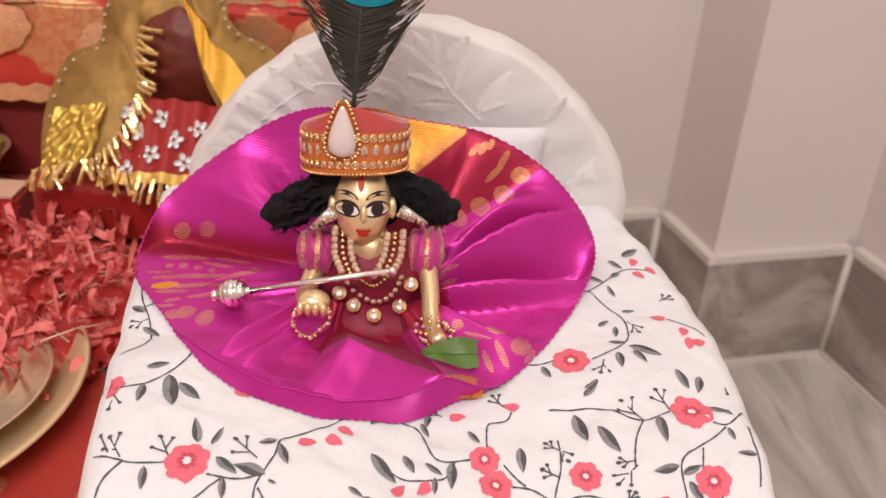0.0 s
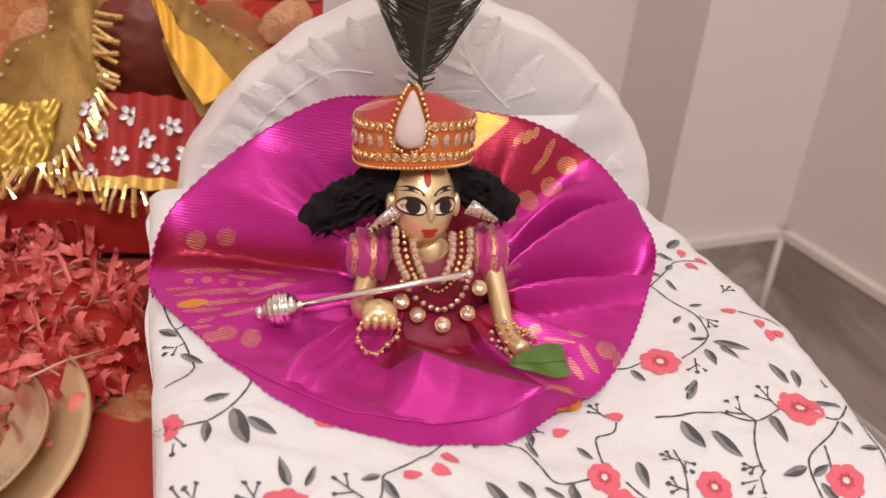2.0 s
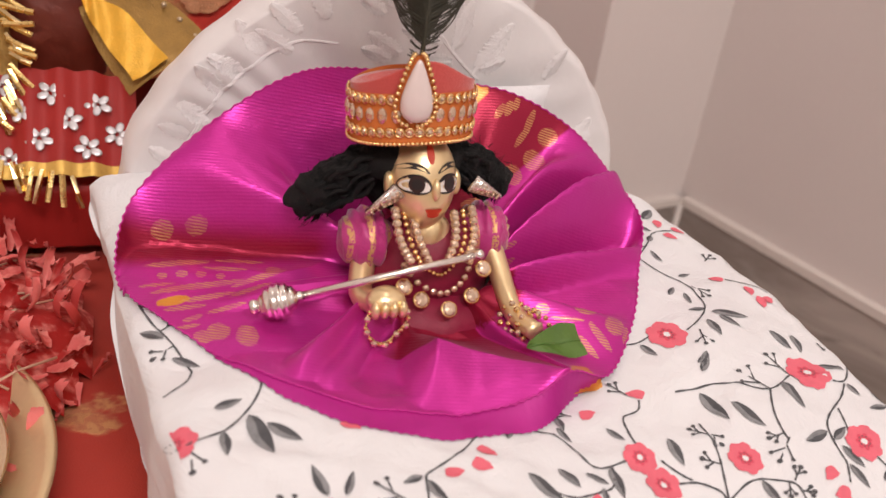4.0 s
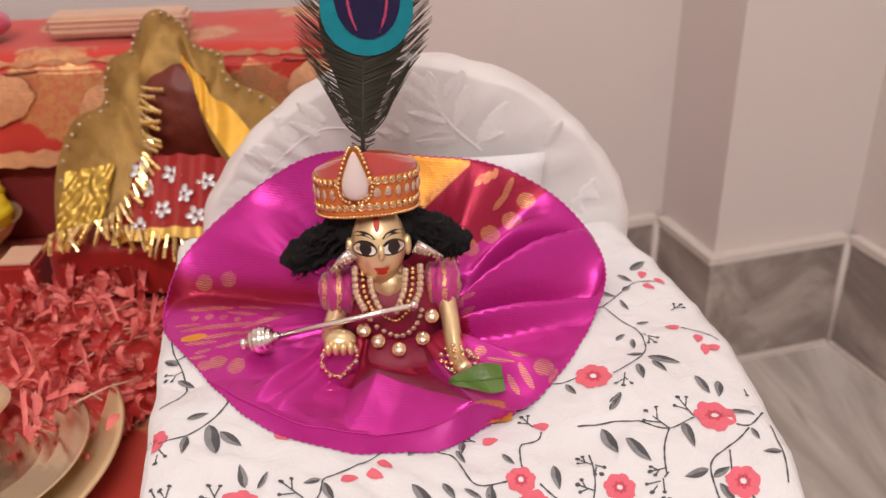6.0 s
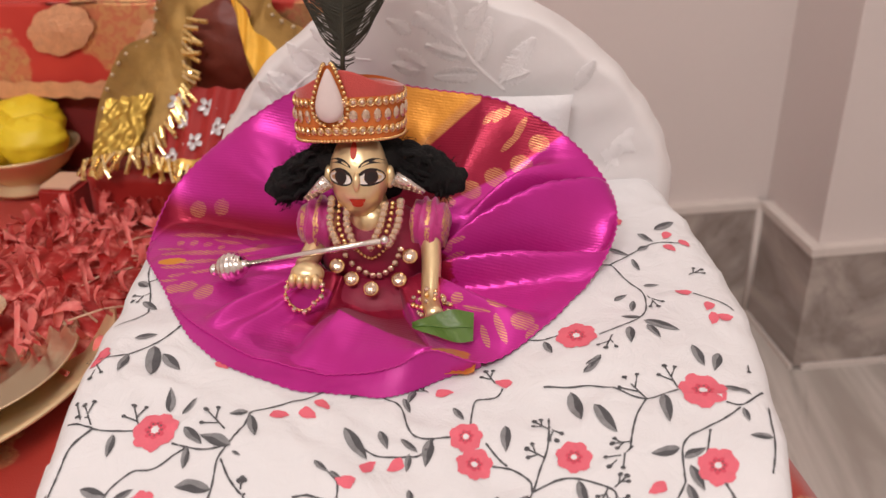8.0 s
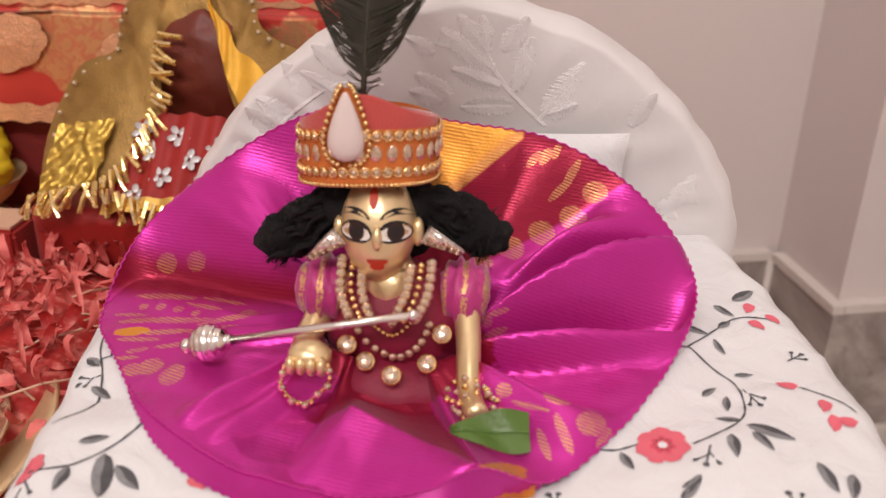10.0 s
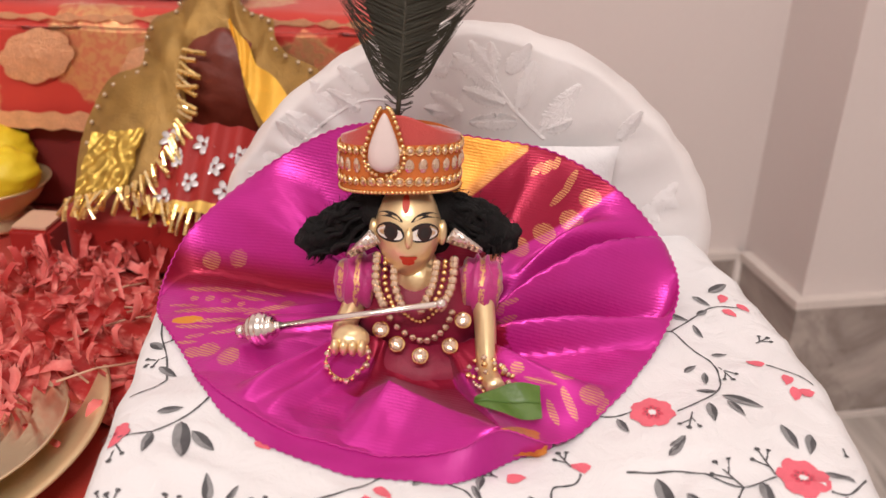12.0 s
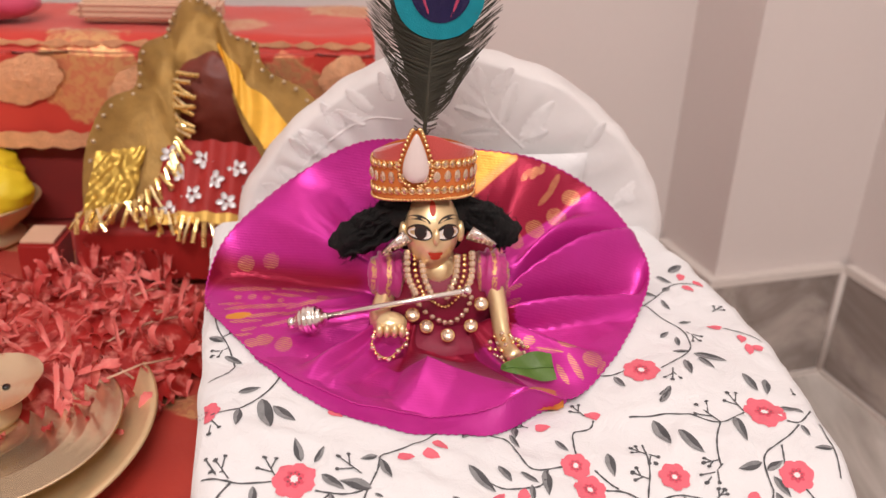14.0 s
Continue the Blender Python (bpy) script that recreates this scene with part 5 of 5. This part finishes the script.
def printed_flower(x, y, r):
    x, y, r = x / 1000, y / 1000, r / 1000 * 1.04
    turn = rng.uniform(0, 6)
    bm = bmesh.new()

    def ring(scale, lobes, lift):
        out = []
        for k in range(40):
            a = math.tau * k / 40
            q = r * scale * (1 + lobes * abs(math.sin(3.5 * a + turn)) - lobes + 0.025 * math.sin(17 * a))
            px, py = x + q * math.cos(a), y + q * math.sin(a)
            px = max(seat_left(py) + 0.0008, min(seat_right(py) - 0.0008, px))
            out.append(bm.verts.new(on_sheet(px, py, lift)))
        return out

    outer, inner, heart = ring(1.05, 0.16, 0.00042), ring(0.50, 0.30, 0.00046), ring(0.20, 0.3, 0.00050)
    for k in range(40):
        j = (k + 1) % 40
        bm.faces.new((outer[k], outer[j], inner[j], inner[k])).material_index = 0
        bm.faces.new((inner[k], inner[j], heart[j], heart[k])).material_index = 1
    bm.faces.new(heart).material_index = 2
    for k in range(9):
        a = math.tau * k / 9 + turn
        c = (x + r * 0.30 * math.cos(a), y + r * 0.30 * math.sin(a))
        bm.faces.new([bm.verts.new(on_sheet(c[0] + r * 0.05 * math.cos(q * math.tau / 5), c[1] + r * 0.05 * math.sin(q * math.tau / 5), 0.0006)) for q in range(5)]).material_index = 3
    part("printed_flower", bm, [print_light_pink, print_pink, white_cotton, print_ink], sheet, "pink printed flower with a pale centre")


for row in ((-80, 244.1, 7.7), (112.7, 280.6, 8.1), (67.5, 310.2, 7.6), (67, 251.5, 5.9), (29, 258.1, 5.6), (33, 247.7, 6.0), (114, 247.8, 6.2), (-120, 278, 7.0), (85, 404, 4.2), (-76, 218, 4.9)):
    printed_flower(*row)


def printed_bud(x, y):
    x, y = x / 1000, y / 1000
    a = rng.uniform(0, math.tau)
    bm = bmesh.new()
    ring = []
    for k in range(14):
        t = math.tau * k / 14
        p, q = 0.0034 * math.cos(t) * (1 + 0.15 * math.sin(5 * t)), 0.0021 * math.sin(t) * (1 + 0.45 * math.cos(t))
        px, py = x + p * math.cos(a) - q * math.sin(a), y + p * math.sin(a) + q * math.cos(a)
        px = max(seat_left(py) + 0.0008, min(seat_right(py) - 0.0008, px))
        ring.append(bm.verts.new(on_sheet(px, py, 0.00042)))
    bm.faces.new(ring)
    part("printed_bud", bm, print_light_pink, sheet, "small pink printed bud", smooth=False)


for row in ((-3, 241.1), (6.1, 243.1), (-38.3, 256.8), (-28.3, 258.8), (-24.4, 264.9), (-9.1, 232.7), (94.2, 239.6), (94.8, 232.7), (40.3, 284.2), (-66.4, 277.5), (109, 391), (117, 385), (110, 380), (112, 344), (121, 332), (122, 324), (127, 326), (18.7, 278.7)):
    printed_bud(*row)

# ---------------------------------------------------------------- red-covered box at the back of the altar
BOX_TURN = Matrix.Translation((-0.053, 0.625, 0)) @ Matrix.Rotation(radians(4), 4, "Z")
covered = thing("covered_box", (-0.33, 0.70, TABLE), "box draped in red brocade with gold motifs behind the altar things", "box")


def drape(u, v):
    """Cloth over the box: v runs from its lower front hem over the top edge to the back."""
    x = -0.60 * (1 - u) + 0.004 * math.sin(v * 9)
    s = v * 0.21
    if s < 0.072:
        y, z = -0.003 * math.sin(x * 60) * (1 - s / 0.072) - 0.004, 0.363 + s
    elif s < 0.095:
        a = (s - 0.072) / 0.023 * math.pi / 2
        y, z = -0.004 + 0.0146 * (1 - math.cos(a)), 0.435 + 0.0146 * math.sin(a) - 0.006
    else:
        y, z = 0.0106 + (s - 0.095), 0.4436 + 0.002 * wave(x, s, 0, 18)
    if x > -0.004:
        x = -0.004
    return BOX_TURN @ Vector((x, y, z + 0.0015 * wave(x, s, 2, 25)))


part("drape", grid(120, 60, drape), box_cloth_mat, covered)
bm = bmesh.new()
box(bm, (-0.60, 0.004, TABLE + 0.003), (-0.005, 0.115, 0.4375), BOX_TURN)
part("box_body", bm, dark_red_cloth, covered, "dark red covered box side", smooth=False)


def shell_motif(x, z, size, turn):
    """A woven gold shell-like motif on the front of the drape."""

    def point(u, v):
        a = math.tau * u
        r = v * size * (1 + 0.10 * abs(math.sin(4 * a)) * v)
        p, q = r * math.cos(a) * 1.1, r * math.sin(a) * 0.72
        return BOX_TURN @ Vector((x + p * math.cos(turn) - q * math.sin(turn), -0.0062 - 0.0022 * (1 - v) - 0.0003 * math.sin(30 * p / size), z + p * math.sin(turn) + q * math.cos(turn)))

    part("woven_motif", grid(40, 8, point, True), gold_thread, covered, "large gold woven flower motif")


gold_thread = plain("gold_thread", (0.74, 0.38, 0.20), 0.5, 0.3, vary=0.35, big=160, fine=700, bump=0.8, distance=0.001)
for x, z, size, turn_by in ((-0.247, 0.413, 0.022, 0.35), (-0.178, 0.404, 0.018, 1.0), (-0.028, 0.418, 0.016, 0.6), (-0.33, 0.402, 0.020, 0.9)):
    shell_motif(x, z, size, turn_by)
def border_point(u, v, z0, z1, y):
    x = -0.595 + 0.588 * u
    ragged = 0.0010 * math.sin(x * 330) + 0.0016 * wave(x, v, 6, 120)
    return BOX_TURN @ Vector((x, y - 0.0016 + 0.0012 * math.sin(x * 60), z0 + (z1 - z0) * v + ragged * (2 * v - 1)))


part("border", grid(150, 3, lambda u, v: border_point(u, v, 0.3640, 0.3760, -0.0075)), gold_thread, covered, "gold woven border of the drape")
part("border", grid(150, 3, lambda u, v: border_point(u, v, 0.4370, 0.4405, -0.0035)), gold_thread, covered, "gold woven border of the drape")

bm = bmesh.new()
box(bm, (-0.215, 0.028, 0.4465), (-0.115, 0.060, 0.462), BOX_TURN)
bmesh.ops.bevel(bm, geom=bm.edges[:], offset=0.003, segments=2, affect="EDGES")
carton = thing("small_carton", BOX_TURN @ Vector((-0.165, 0.044, 0.446)), "pale gold narrow carton lying on the red drape", "carton")
part("carton_body", bm, pale_gold_paper, carton, smooth=False)
carton_print = plain("carton_print", (0.45, 0.20, 0.14), 0.6)
for k in range(3):
    bm = bmesh.new()
    box(bm, (-0.2155, 0.0275, 0.4495 + 0.004 * k), (-0.1145, 0.0285, 0.4508 + 0.004 * k), BOX_TURN)
    part("printed_line", bm, carton_print, carton, smooth=False)
bm = bmesh.new()
add_ball(bm, BOX_TURN @ Vector((-0.285, 0.045, 0.4565)), (0.040, 0.030, 0.0135), 40, 24)
for v in bm.verts:
    v.co += v.normal * 0.006 * noise.noise(v.co * 45)
    v.co.z = max(v.co.z, 0.4455)
solid("folded_cloth", bm, pink_cloth, "crumpled crimson-pink cloth lying on the red drape", "cloth")

# ---------------------------------------------------------------- veiled little image in red and gold


def on_veil(x, z, out=0.0):
    """The leaning front of the veiled image."""
    return Vector((x, 0.511 + 0.91 * (z - 0.354) - out * 0.67, z + out * 0.74))


OUTER = [(-0.237, 0.345), (-0.243, 0.385), (-0.236, 0.407), (-0.216, 0.418), (-0.216, 0.438), (-0.200, 0.447), (-0.196, 0.460), (-0.181, 0.470), (-0.164, 0.462), (-0.156, 0.450), (-0.138, 0.446), (-0.131, 0.431), (-0.106, 0.421), (-0.084, 0.402)]
INNER = [(-0.200, 0.357), (-0.186, 0.372), (-0.181, 0.391), (-0.185, 0.408), (-0.183, 0.426), (-0.166, 0.437), (-0.157, 0.428), (-0.149, 0.410), (-0.141, 0.396), (-0.128, 0.380)]
outer_line = curve_through([(x, 0, z) for x, z in OUTER], 80)
inner_line = curve_through([(x, 0, z) for x, z in INNER], 80)

shrine = thing("veiled_image", (-0.175, 0.56, TABLE), "small dark image dressed in red under a scalloped gold veil", "image")


def veil_point(u, v):
    i = min(79, int(round(u * 79)))
    o, q = outer_line[i], inner_line[i]
    p = q.lerp(o, v)
    puff = 0.006 * math.sin(math.pi * v) + 0.003 * math.sin(u * 40) * v + 0.002 * noise.noise(Vector((u * 20, v * 4, 0)))
    return on_veil(p.x, p.z, puff)


part("gold_veil", grid(79, 12, veil_point), dull_gold, shrine, "dull gold scalloped veil")
for i in range(1, 79, 2):
    bm = bmesh.new()
    o = outer_line[i].lerp(inner_line[i], 0.10)
    add_ball(bm, on_veil(o.x, o.z, 0.003), 0.0015, 8, 6)
    part("edge_bead", bm, pale_bead, shrine)


def patch_point(u, v):
    """Bright foil square at the veil's lower corner."""
    x = -0.236 + 0.030 * u + 0.004 * v
    z = 0.349 + 0.030 * v + 0.004 * u
    return on_veil(x, z, 0.010 + 0.0040 * noise.noise(Vector((7 * u, 6 * v, 2.2))))


part("foil_panel", grid(22, 22, patch_point), olive_foil, shrine, "crinkled olive gold foil panel")


def lace_point(u, v):
    """Lace strip down the free edge of the veil."""
    i = min(79, 48 + int(round(u * 30)))
    p = inner_line[i].lerp(outer_line[min(79, i + 2)], 0.06 + 0.40 * v * min(1, 0.35 + u))
    return on_veil(p.x, p.z, 0.0095 + 0.0014 * math.sin(22 * u + 5 * v) + 0.002 * v)


part("yellow_lace", grid(30, 8, lace_point), yellow_lace, shrine, "yellow and gold lace edging")
rng = random.Random(12)
for i in range(46):
    t = i / 45
    if t < 0.5:
        q = inner_line[int(t / 0.5 * 34)]
        base = on_veil(q.x - 0.002, q.z, 0.010)
        a = radians(-75 + 80 * t / 0.5 + rng.uniform(-28, 28))
    elif t < 0.8:
        s = (t - 0.5) / 0.3
        base = on_veil(-0.239 + 0.038 * s, 0.347 + 0.008 * s, 0.013)
        a = radians(-95 + rng.uniform(-35, 35))
    else:
        s = (t - 0.8) / 0.2
        base = on_veil(-0.196 + 0.040 * s, 0.352 - 0.008 * s, 0.012)
        a = radians(-92 + rng.uniform(-18, 18))
    ln = rng.uniform(0.010, 0.017)
    tip = base + Vector((ln * math.cos(a), -0.004 - rng.uniform(0, 0.004), ln * math.sin(a)))
    bm = bmesh.new()
    add_tube(bm, [base, base.lerp(tip, 0.5) + Vector((0, -0.0012, 0)), tip], 0.0015, 5)
    part("tassel", bm, tinsel if i % 3 else bright_brass, shrine, smooth=False)
bm = bmesh.new()
add_ball(bm, (-0.165, 0.578, 0.402), (0.030, 0.014, 0.038), 32, 24)
for v in bm.verts:
    v.co += v.normal * 0.003 * noise.noise(v.co * 120)
part("dark_image", bm, brown_face, shrine, "dark brown plain image under the veil")


def dress_front(u, v):
    x = -0.203 + 0.078 * u
    z = 0.388 - 0.042 * v
    return on_veil(x, z, -0.004 + 0.010 * math.sin(math.pi * u) + 0.004 * v + 0.0016 * math.sin(x * 420))


part("red_dress", grid(40, 24, dress_front), bright_red_cloth, shrine, "red satin dress")
rng = random.Random(8)
leaning = Matrix.Rotation(radians(-47.8), 4, "X")
for k in range(9):
    u, v = 0.20 + 0.74 * ((k * 0.382) % 1), 0.12 + 0.78 * (k + 0.5) / 9
    c = dress_front(u, v)
    bm = bmesh.new()
    for j in range(5):
        a = math.tau * j / 5 + k
        r = rng.uniform(0.0034, 0.0044)
        petal = c + leaning @ Vector((r * math.cos(a), -0.0012, r * math.sin(a)))
        add_ball(bm, petal, (0.0032, 0.0004, 0.0021), 10, 5, leaning @ Matrix.Rotation(-a, 4, "Y"))
    part("silver_flower", bm, silver_print, shrine, "silver printed flower")
part("gold_hem", grid(30, 4, lambda u, v: dress_front(u, 0.90 + 0.13 * v) + Vector((0, -0.002, 0.001))), gold_foil, shrine, "crinkled gold hem")
stool = thing("image_stool", (-0.1825, 0.5525, TABLE + 0.003), "low stool covered in dark red cloth under the image", "stool")
bm = bmesh.new()
box(bm, (-0.246, 0.509, TABLE + 0.003), (-0.119, 0.596, 0.338))
bmesh.ops.bevel(bm, geom=bm.edges[:], offset=0.004, segments=2, affect="EDGES")
part("stool_body", bm, dark_red_cloth, stool)


def stool_cloth(u, v):
    """Cloth round the stool's sides, hanging in small pleats, and closed over its top."""
    a = math.tau * u
    c, q = math.cos(a), math.sin(a)
    k = (abs(c) ** 10 + abs(q) ** 10) ** -0.1
    if v > 0.5:
        inward = (v - 0.5) * 2
        return (-0.1825 + 0.0675 * c * k * (1 - inward), 0.5525 + 0.0475 * q * k * (1 - inward), 0.3425 + 0.003 * math.sin(min(1.0, inward * 6) * math.pi / 2))
    pleat = 1 + 0.012 * math.sin(46 * a) * (1 - 2 * v)
    return (-0.1825 + 0.0675 * c * k * pleat, 0.5525 + 0.0475 * q * k * pleat, 0.308 + 0.0345 * 2 * v)


part("stool_cloth", grid(160, 12, stool_cloth, True), bright_red_cloth, stool, "pleated red cloth over the stool")
bm = bmesh.new()
add_ball(bm, (-0.170, 0.628, 0.392), (0.056, 0.022, 0.046), 32, 20)
part("veil_back", bm, dull_gold, shrine)

bm = bmesh.new()
box(bm, (-0.283, 0.505, TABLE + 0.003), (-0.258, 0.535, 0.331))
bmesh.ops.bevel(bm, geom=bm.edges[:], offset=0.002, segments=2, affect="EDGES")
small_box = thing("matchbox", (-0.27, 0.52, TABLE), "small dark red box with a pale top beside the petals", "box")
part("box_body", bm, bright_red_cloth, small_box, smooth=False)
bm = bmesh.new()
box(bm, (-0.281, 0.507, 0.331), (-0.260, 0.533, 0.3325))
part("pale_top", bm, pale_gold_paper, small_box, smooth=False)

# ---------------------------------------------------------------- cup of yellow flowers
cup = thing("metal_cup", (-0.335, 0.575, TABLE), "polished brass cup holding yellow flowers", "cup")
part("cup_body", lathe([(0.0, 0.0), (0.026, 0.0), (0.028, 0.003), (0.020, 0.007), (0.022, 0.010), (0.032, 0.018), (0.039, 0.028), (0.042, 0.031), (0.0405, 0.0315), (0.037, 0.028), (0.028, 0.018), (0.0, 0.016)], (-0.335, 0.575, TABLE + 0.003), 56), brass, cup)
blossoms = thing("yellow_flowers", (-0.335, 0.575, 0.34), "bright yellow flower heads heaped in the cup", "flowers")
rng = random.Random(3)
for cx, cy, cz, r in ((-0.350, 0.566, 0.343, 0.026), (-0.317, 0.566, 0.342, 0.023), (-0.335, 0.592, 0.347, 0.025)):
    bm = bmesh.new()
    add_ball(bm, (cx, cy, cz), (r, r * 0.95, r * 0.75), 36, 24)
    for v in bm.verts:
        d = v.co - Vector((cx, cy, cz))
        v.co += v.normal * (0.0035 * abs(noise.noise(Vector((d.x * 60, d.y * 60, d.z * 180)))) + 0.0012 * noise.noise(v.co * 260))
    part("flower_head", bm, yellow_petal, blossoms)

# ---------------------------------------------------------------- brass plate, dish and incense holder
PX, PY = -0.263, 0.332
plate = thing("brass_plate", (PX, PY, TABLE), "round brass offering plate with a raised rim on red cloth", "plate")
prof = [(0.0, 0.0), (0.082, 0.0), (0.090, 0.002), (0.1035, 0.0115), (0.1055, 0.0125), (0.1060, 0.0135), (0.1045, 0.0142), (0.1015, 0.0132), (0.089, 0.0045), (0.080, 0.0028), (0.0, 0.0028)]
part("plate_body", lathe(prof, (PX, PY, TABLE + 0.0035), 96), brass, plate)
DX, DY = -0.238, 0.333
dish = thing("ribbed_dish", (DX, DY, TABLE + 0.006), "shallow pale metal dish with ring ribs standing on the plate", "dish")
ribs = [(0.0, 0.0), (0.030, 0.0), (0.058, 0.006), (0.064, 0.0105), (0.0655, 0.0115), (0.0640, 0.0120)]
ribs += [(0.062 - 0.0034 * k, 0.0098 - 0.00055 * k + (0.0030 if k % 2 else 0)) for k in range(14)] + [(0.010, 0.006), (0.0, 0.0065)]
pale_brass = plain("pale_brass", (0.76, 0.60, 0.40), 0.24, 0.85, vary=0.15, big=50, fine=400, bump=0.15)
part("dish_body", lathe(ribs, (DX, DY, TABLE + 0.0068), 80), pale_brass, dish)
HX, HY = -0.240, 0.345
holder = thing("incense_holder", (HX, HY, TABLE + 0.012), "small brass incense holder with a pierced leaf-shaped tray", "incense holder")
part("foot", lathe([(0.0, 0.0), (0.016, 0.0), (0.017, 0.003), (0.009, 0.006), (0.006, 0.012), (0.010, 0.016), (0.0, 0.016)], (HX, HY, TABLE + 0.013), 32), brass, holder)


def tray_point(u, v):
    a = math.tau * u
    r = v * (0.0265 + 0.0035 * abs(math.sin(2 * a)))
    return (HX + r * math.cos(a), HY + r * math.sin(a), 0.3300 + 0.0030 * v * v)


bm = grid(48, 8, tray_point, True)
part("tray", bm, pale_brass, holder)
bm = bmesh.new()
for a in (0.0, -0.9, 2.4, 3.6):
    add_tube(bm, [(HX + 0.013 * math.cos(a), HY + 0.013 * math.sin(a), 0.3302), (HX + 0.013 * math.cos(a), HY + 0.013 * math.sin(a), 0.3316)], 0.0018, 10)
part("holes", bm, black_paint, holder)
part("stem", lathe([(0.0, 0.0), (0.012, 0.0), (0.0125, 0.010), (0.010, 0.014), (0.0105, 0.030), (0.008, 0.040), (0.0, 0.040)], (HX - 0.012, HY + 0.004, 0.3312), 32), pale_brass, holder)
part("black_band", lathe([(0.0120, 0.0), (0.0132, 0.001), (0.0132, 0.008), (0.0120, 0.009)], (HX - 0.012, HY + 0.004, 0.3322), 32), black_paint, holder)

# ---------------------------------------------------------------- heap of shredded red flowers
petals = thing("red_petal_heap", (-0.225, 0.42, TABLE), "heap of shredded red and pink petals on the altar cloth", "petals")
rng = random.Random(17)
meshes = []
for k in range(12):
    bm = bmesh.new()
    ln, wd, curl = rng.uniform(0.011, 0.024), rng.uniform(0.0010, 0.0036), rng.uniform(-2.2, 2.2)
    rows = []
    for i in range(9):
        t = i / 8
        w = wd * math.sin(math.pi * (0.10 + 0.62 * t)) ** 0.8
        a = curl * t
        x = ln * (math.sin(a) / curl)
        z = ln * ((1 - math.cos(a)) / curl)
        row = []
        for j in range(5):
            q = j / 2 - 1
            frill = 0.0016 * t * t * math.sin(3.1 * j + 2.3 * i + k) * abs(q)
            tooth = 0.0022 * (j % 2) if i == 8 else 0.0
            row.append(bm.verts.new((x - tooth + 0.2 * frill, w * q * (1 + 0.25 * math.sin(5 * t + k + q)), z + 0.35 * w * q * q + frill)))
        rows.append(row)
    for a, b in zip(rows, rows[1:]):
        for j in range(4):
            bm.faces.new((a[j], a[j + 1], b[j + 1], b[j]))
    meshes.append(finish("petal", bm, red_petal))


def heap_height(x, y):
    a, b = (x + 0.222) / 0.074, (y - 0.422) / 0.088
    return TABLE + 0.004 + 0.026 * max(0.0, 1 - a * a - b * b) ** 0.6 + 0.008 * max(0, wave(x, y, 4, 30))


count = 0
while count < 300:
    a, r = rng.uniform(0, math.tau), math.sqrt(rng.random())
    x, y = -0.222 + 0.080 * r * math.cos(a), 0.420 + 0.095 * r * math.sin(a)
    if x > seat_left(y) - 0.010 or (y < 0.375 and x < -0.21 and rng.random() < 0.6):
        continue
    ob = new("petal", meshes[count % 12])
    ob.parent = petals
    ob.matrix_parent_inverse = Matrix.Translation(-Vector(petals.location))
    ob.matrix_basis = Matrix.LocRotScale((x, y, heap_height(x, y) - 0.002 + rng.uniform(0, 0.004)), Euler((rng.uniform(-0.7, 0.7), rng.uniform(-1.1, 0.3), rng.uniform(0, math.tau))), None)
    count += 1
bm = grid(30, 30, lambda u, v: (-0.222 + 0.074 * (2 * u - 1), 0.422 + 0.088 * (2 * v - 1), heap_height(-0.222 + 0.074 * (2 * u - 1), 0.422 + 0.088 * (2 * v - 1)) - 0.004))
bmesh.ops.delete(bm, geom=[f for f in bm.faces if (lambda c: ((c.x + 0.222) / 0.074) ** 2 + ((c.y - 0.422) / 0.088) ** 2 > 1 or c.x > -0.148)(f.calc_center_median())], context="FACES")
part("petal_mass", bm, red_petal, petals, kind="stuff")

rng = random.Random(44)
for k in range(6):
    a = Vector((-0.175 + rng.uniform(-0.03, 0.015), 0.365 + 0.016 * k, heap_height(-0.175, 0.38) + 0.004))
    b = a + Vector((rng.uniform(0.018, 0.034), rng.uniform(-0.012, 0.03), rng.uniform(-0.006, 0.010)))
    b.x = min(b.x, seat_left(b.y) - 0.006)
    bm = bmesh.new()
    add_tube(bm, [a, a.lerp(b, 0.5) + Vector((0, 0, 0.002)), b], 0.0006, 5)
    part("pale_stalk", bm, pale_gold_paper, petals, "thin pale flower stalk")
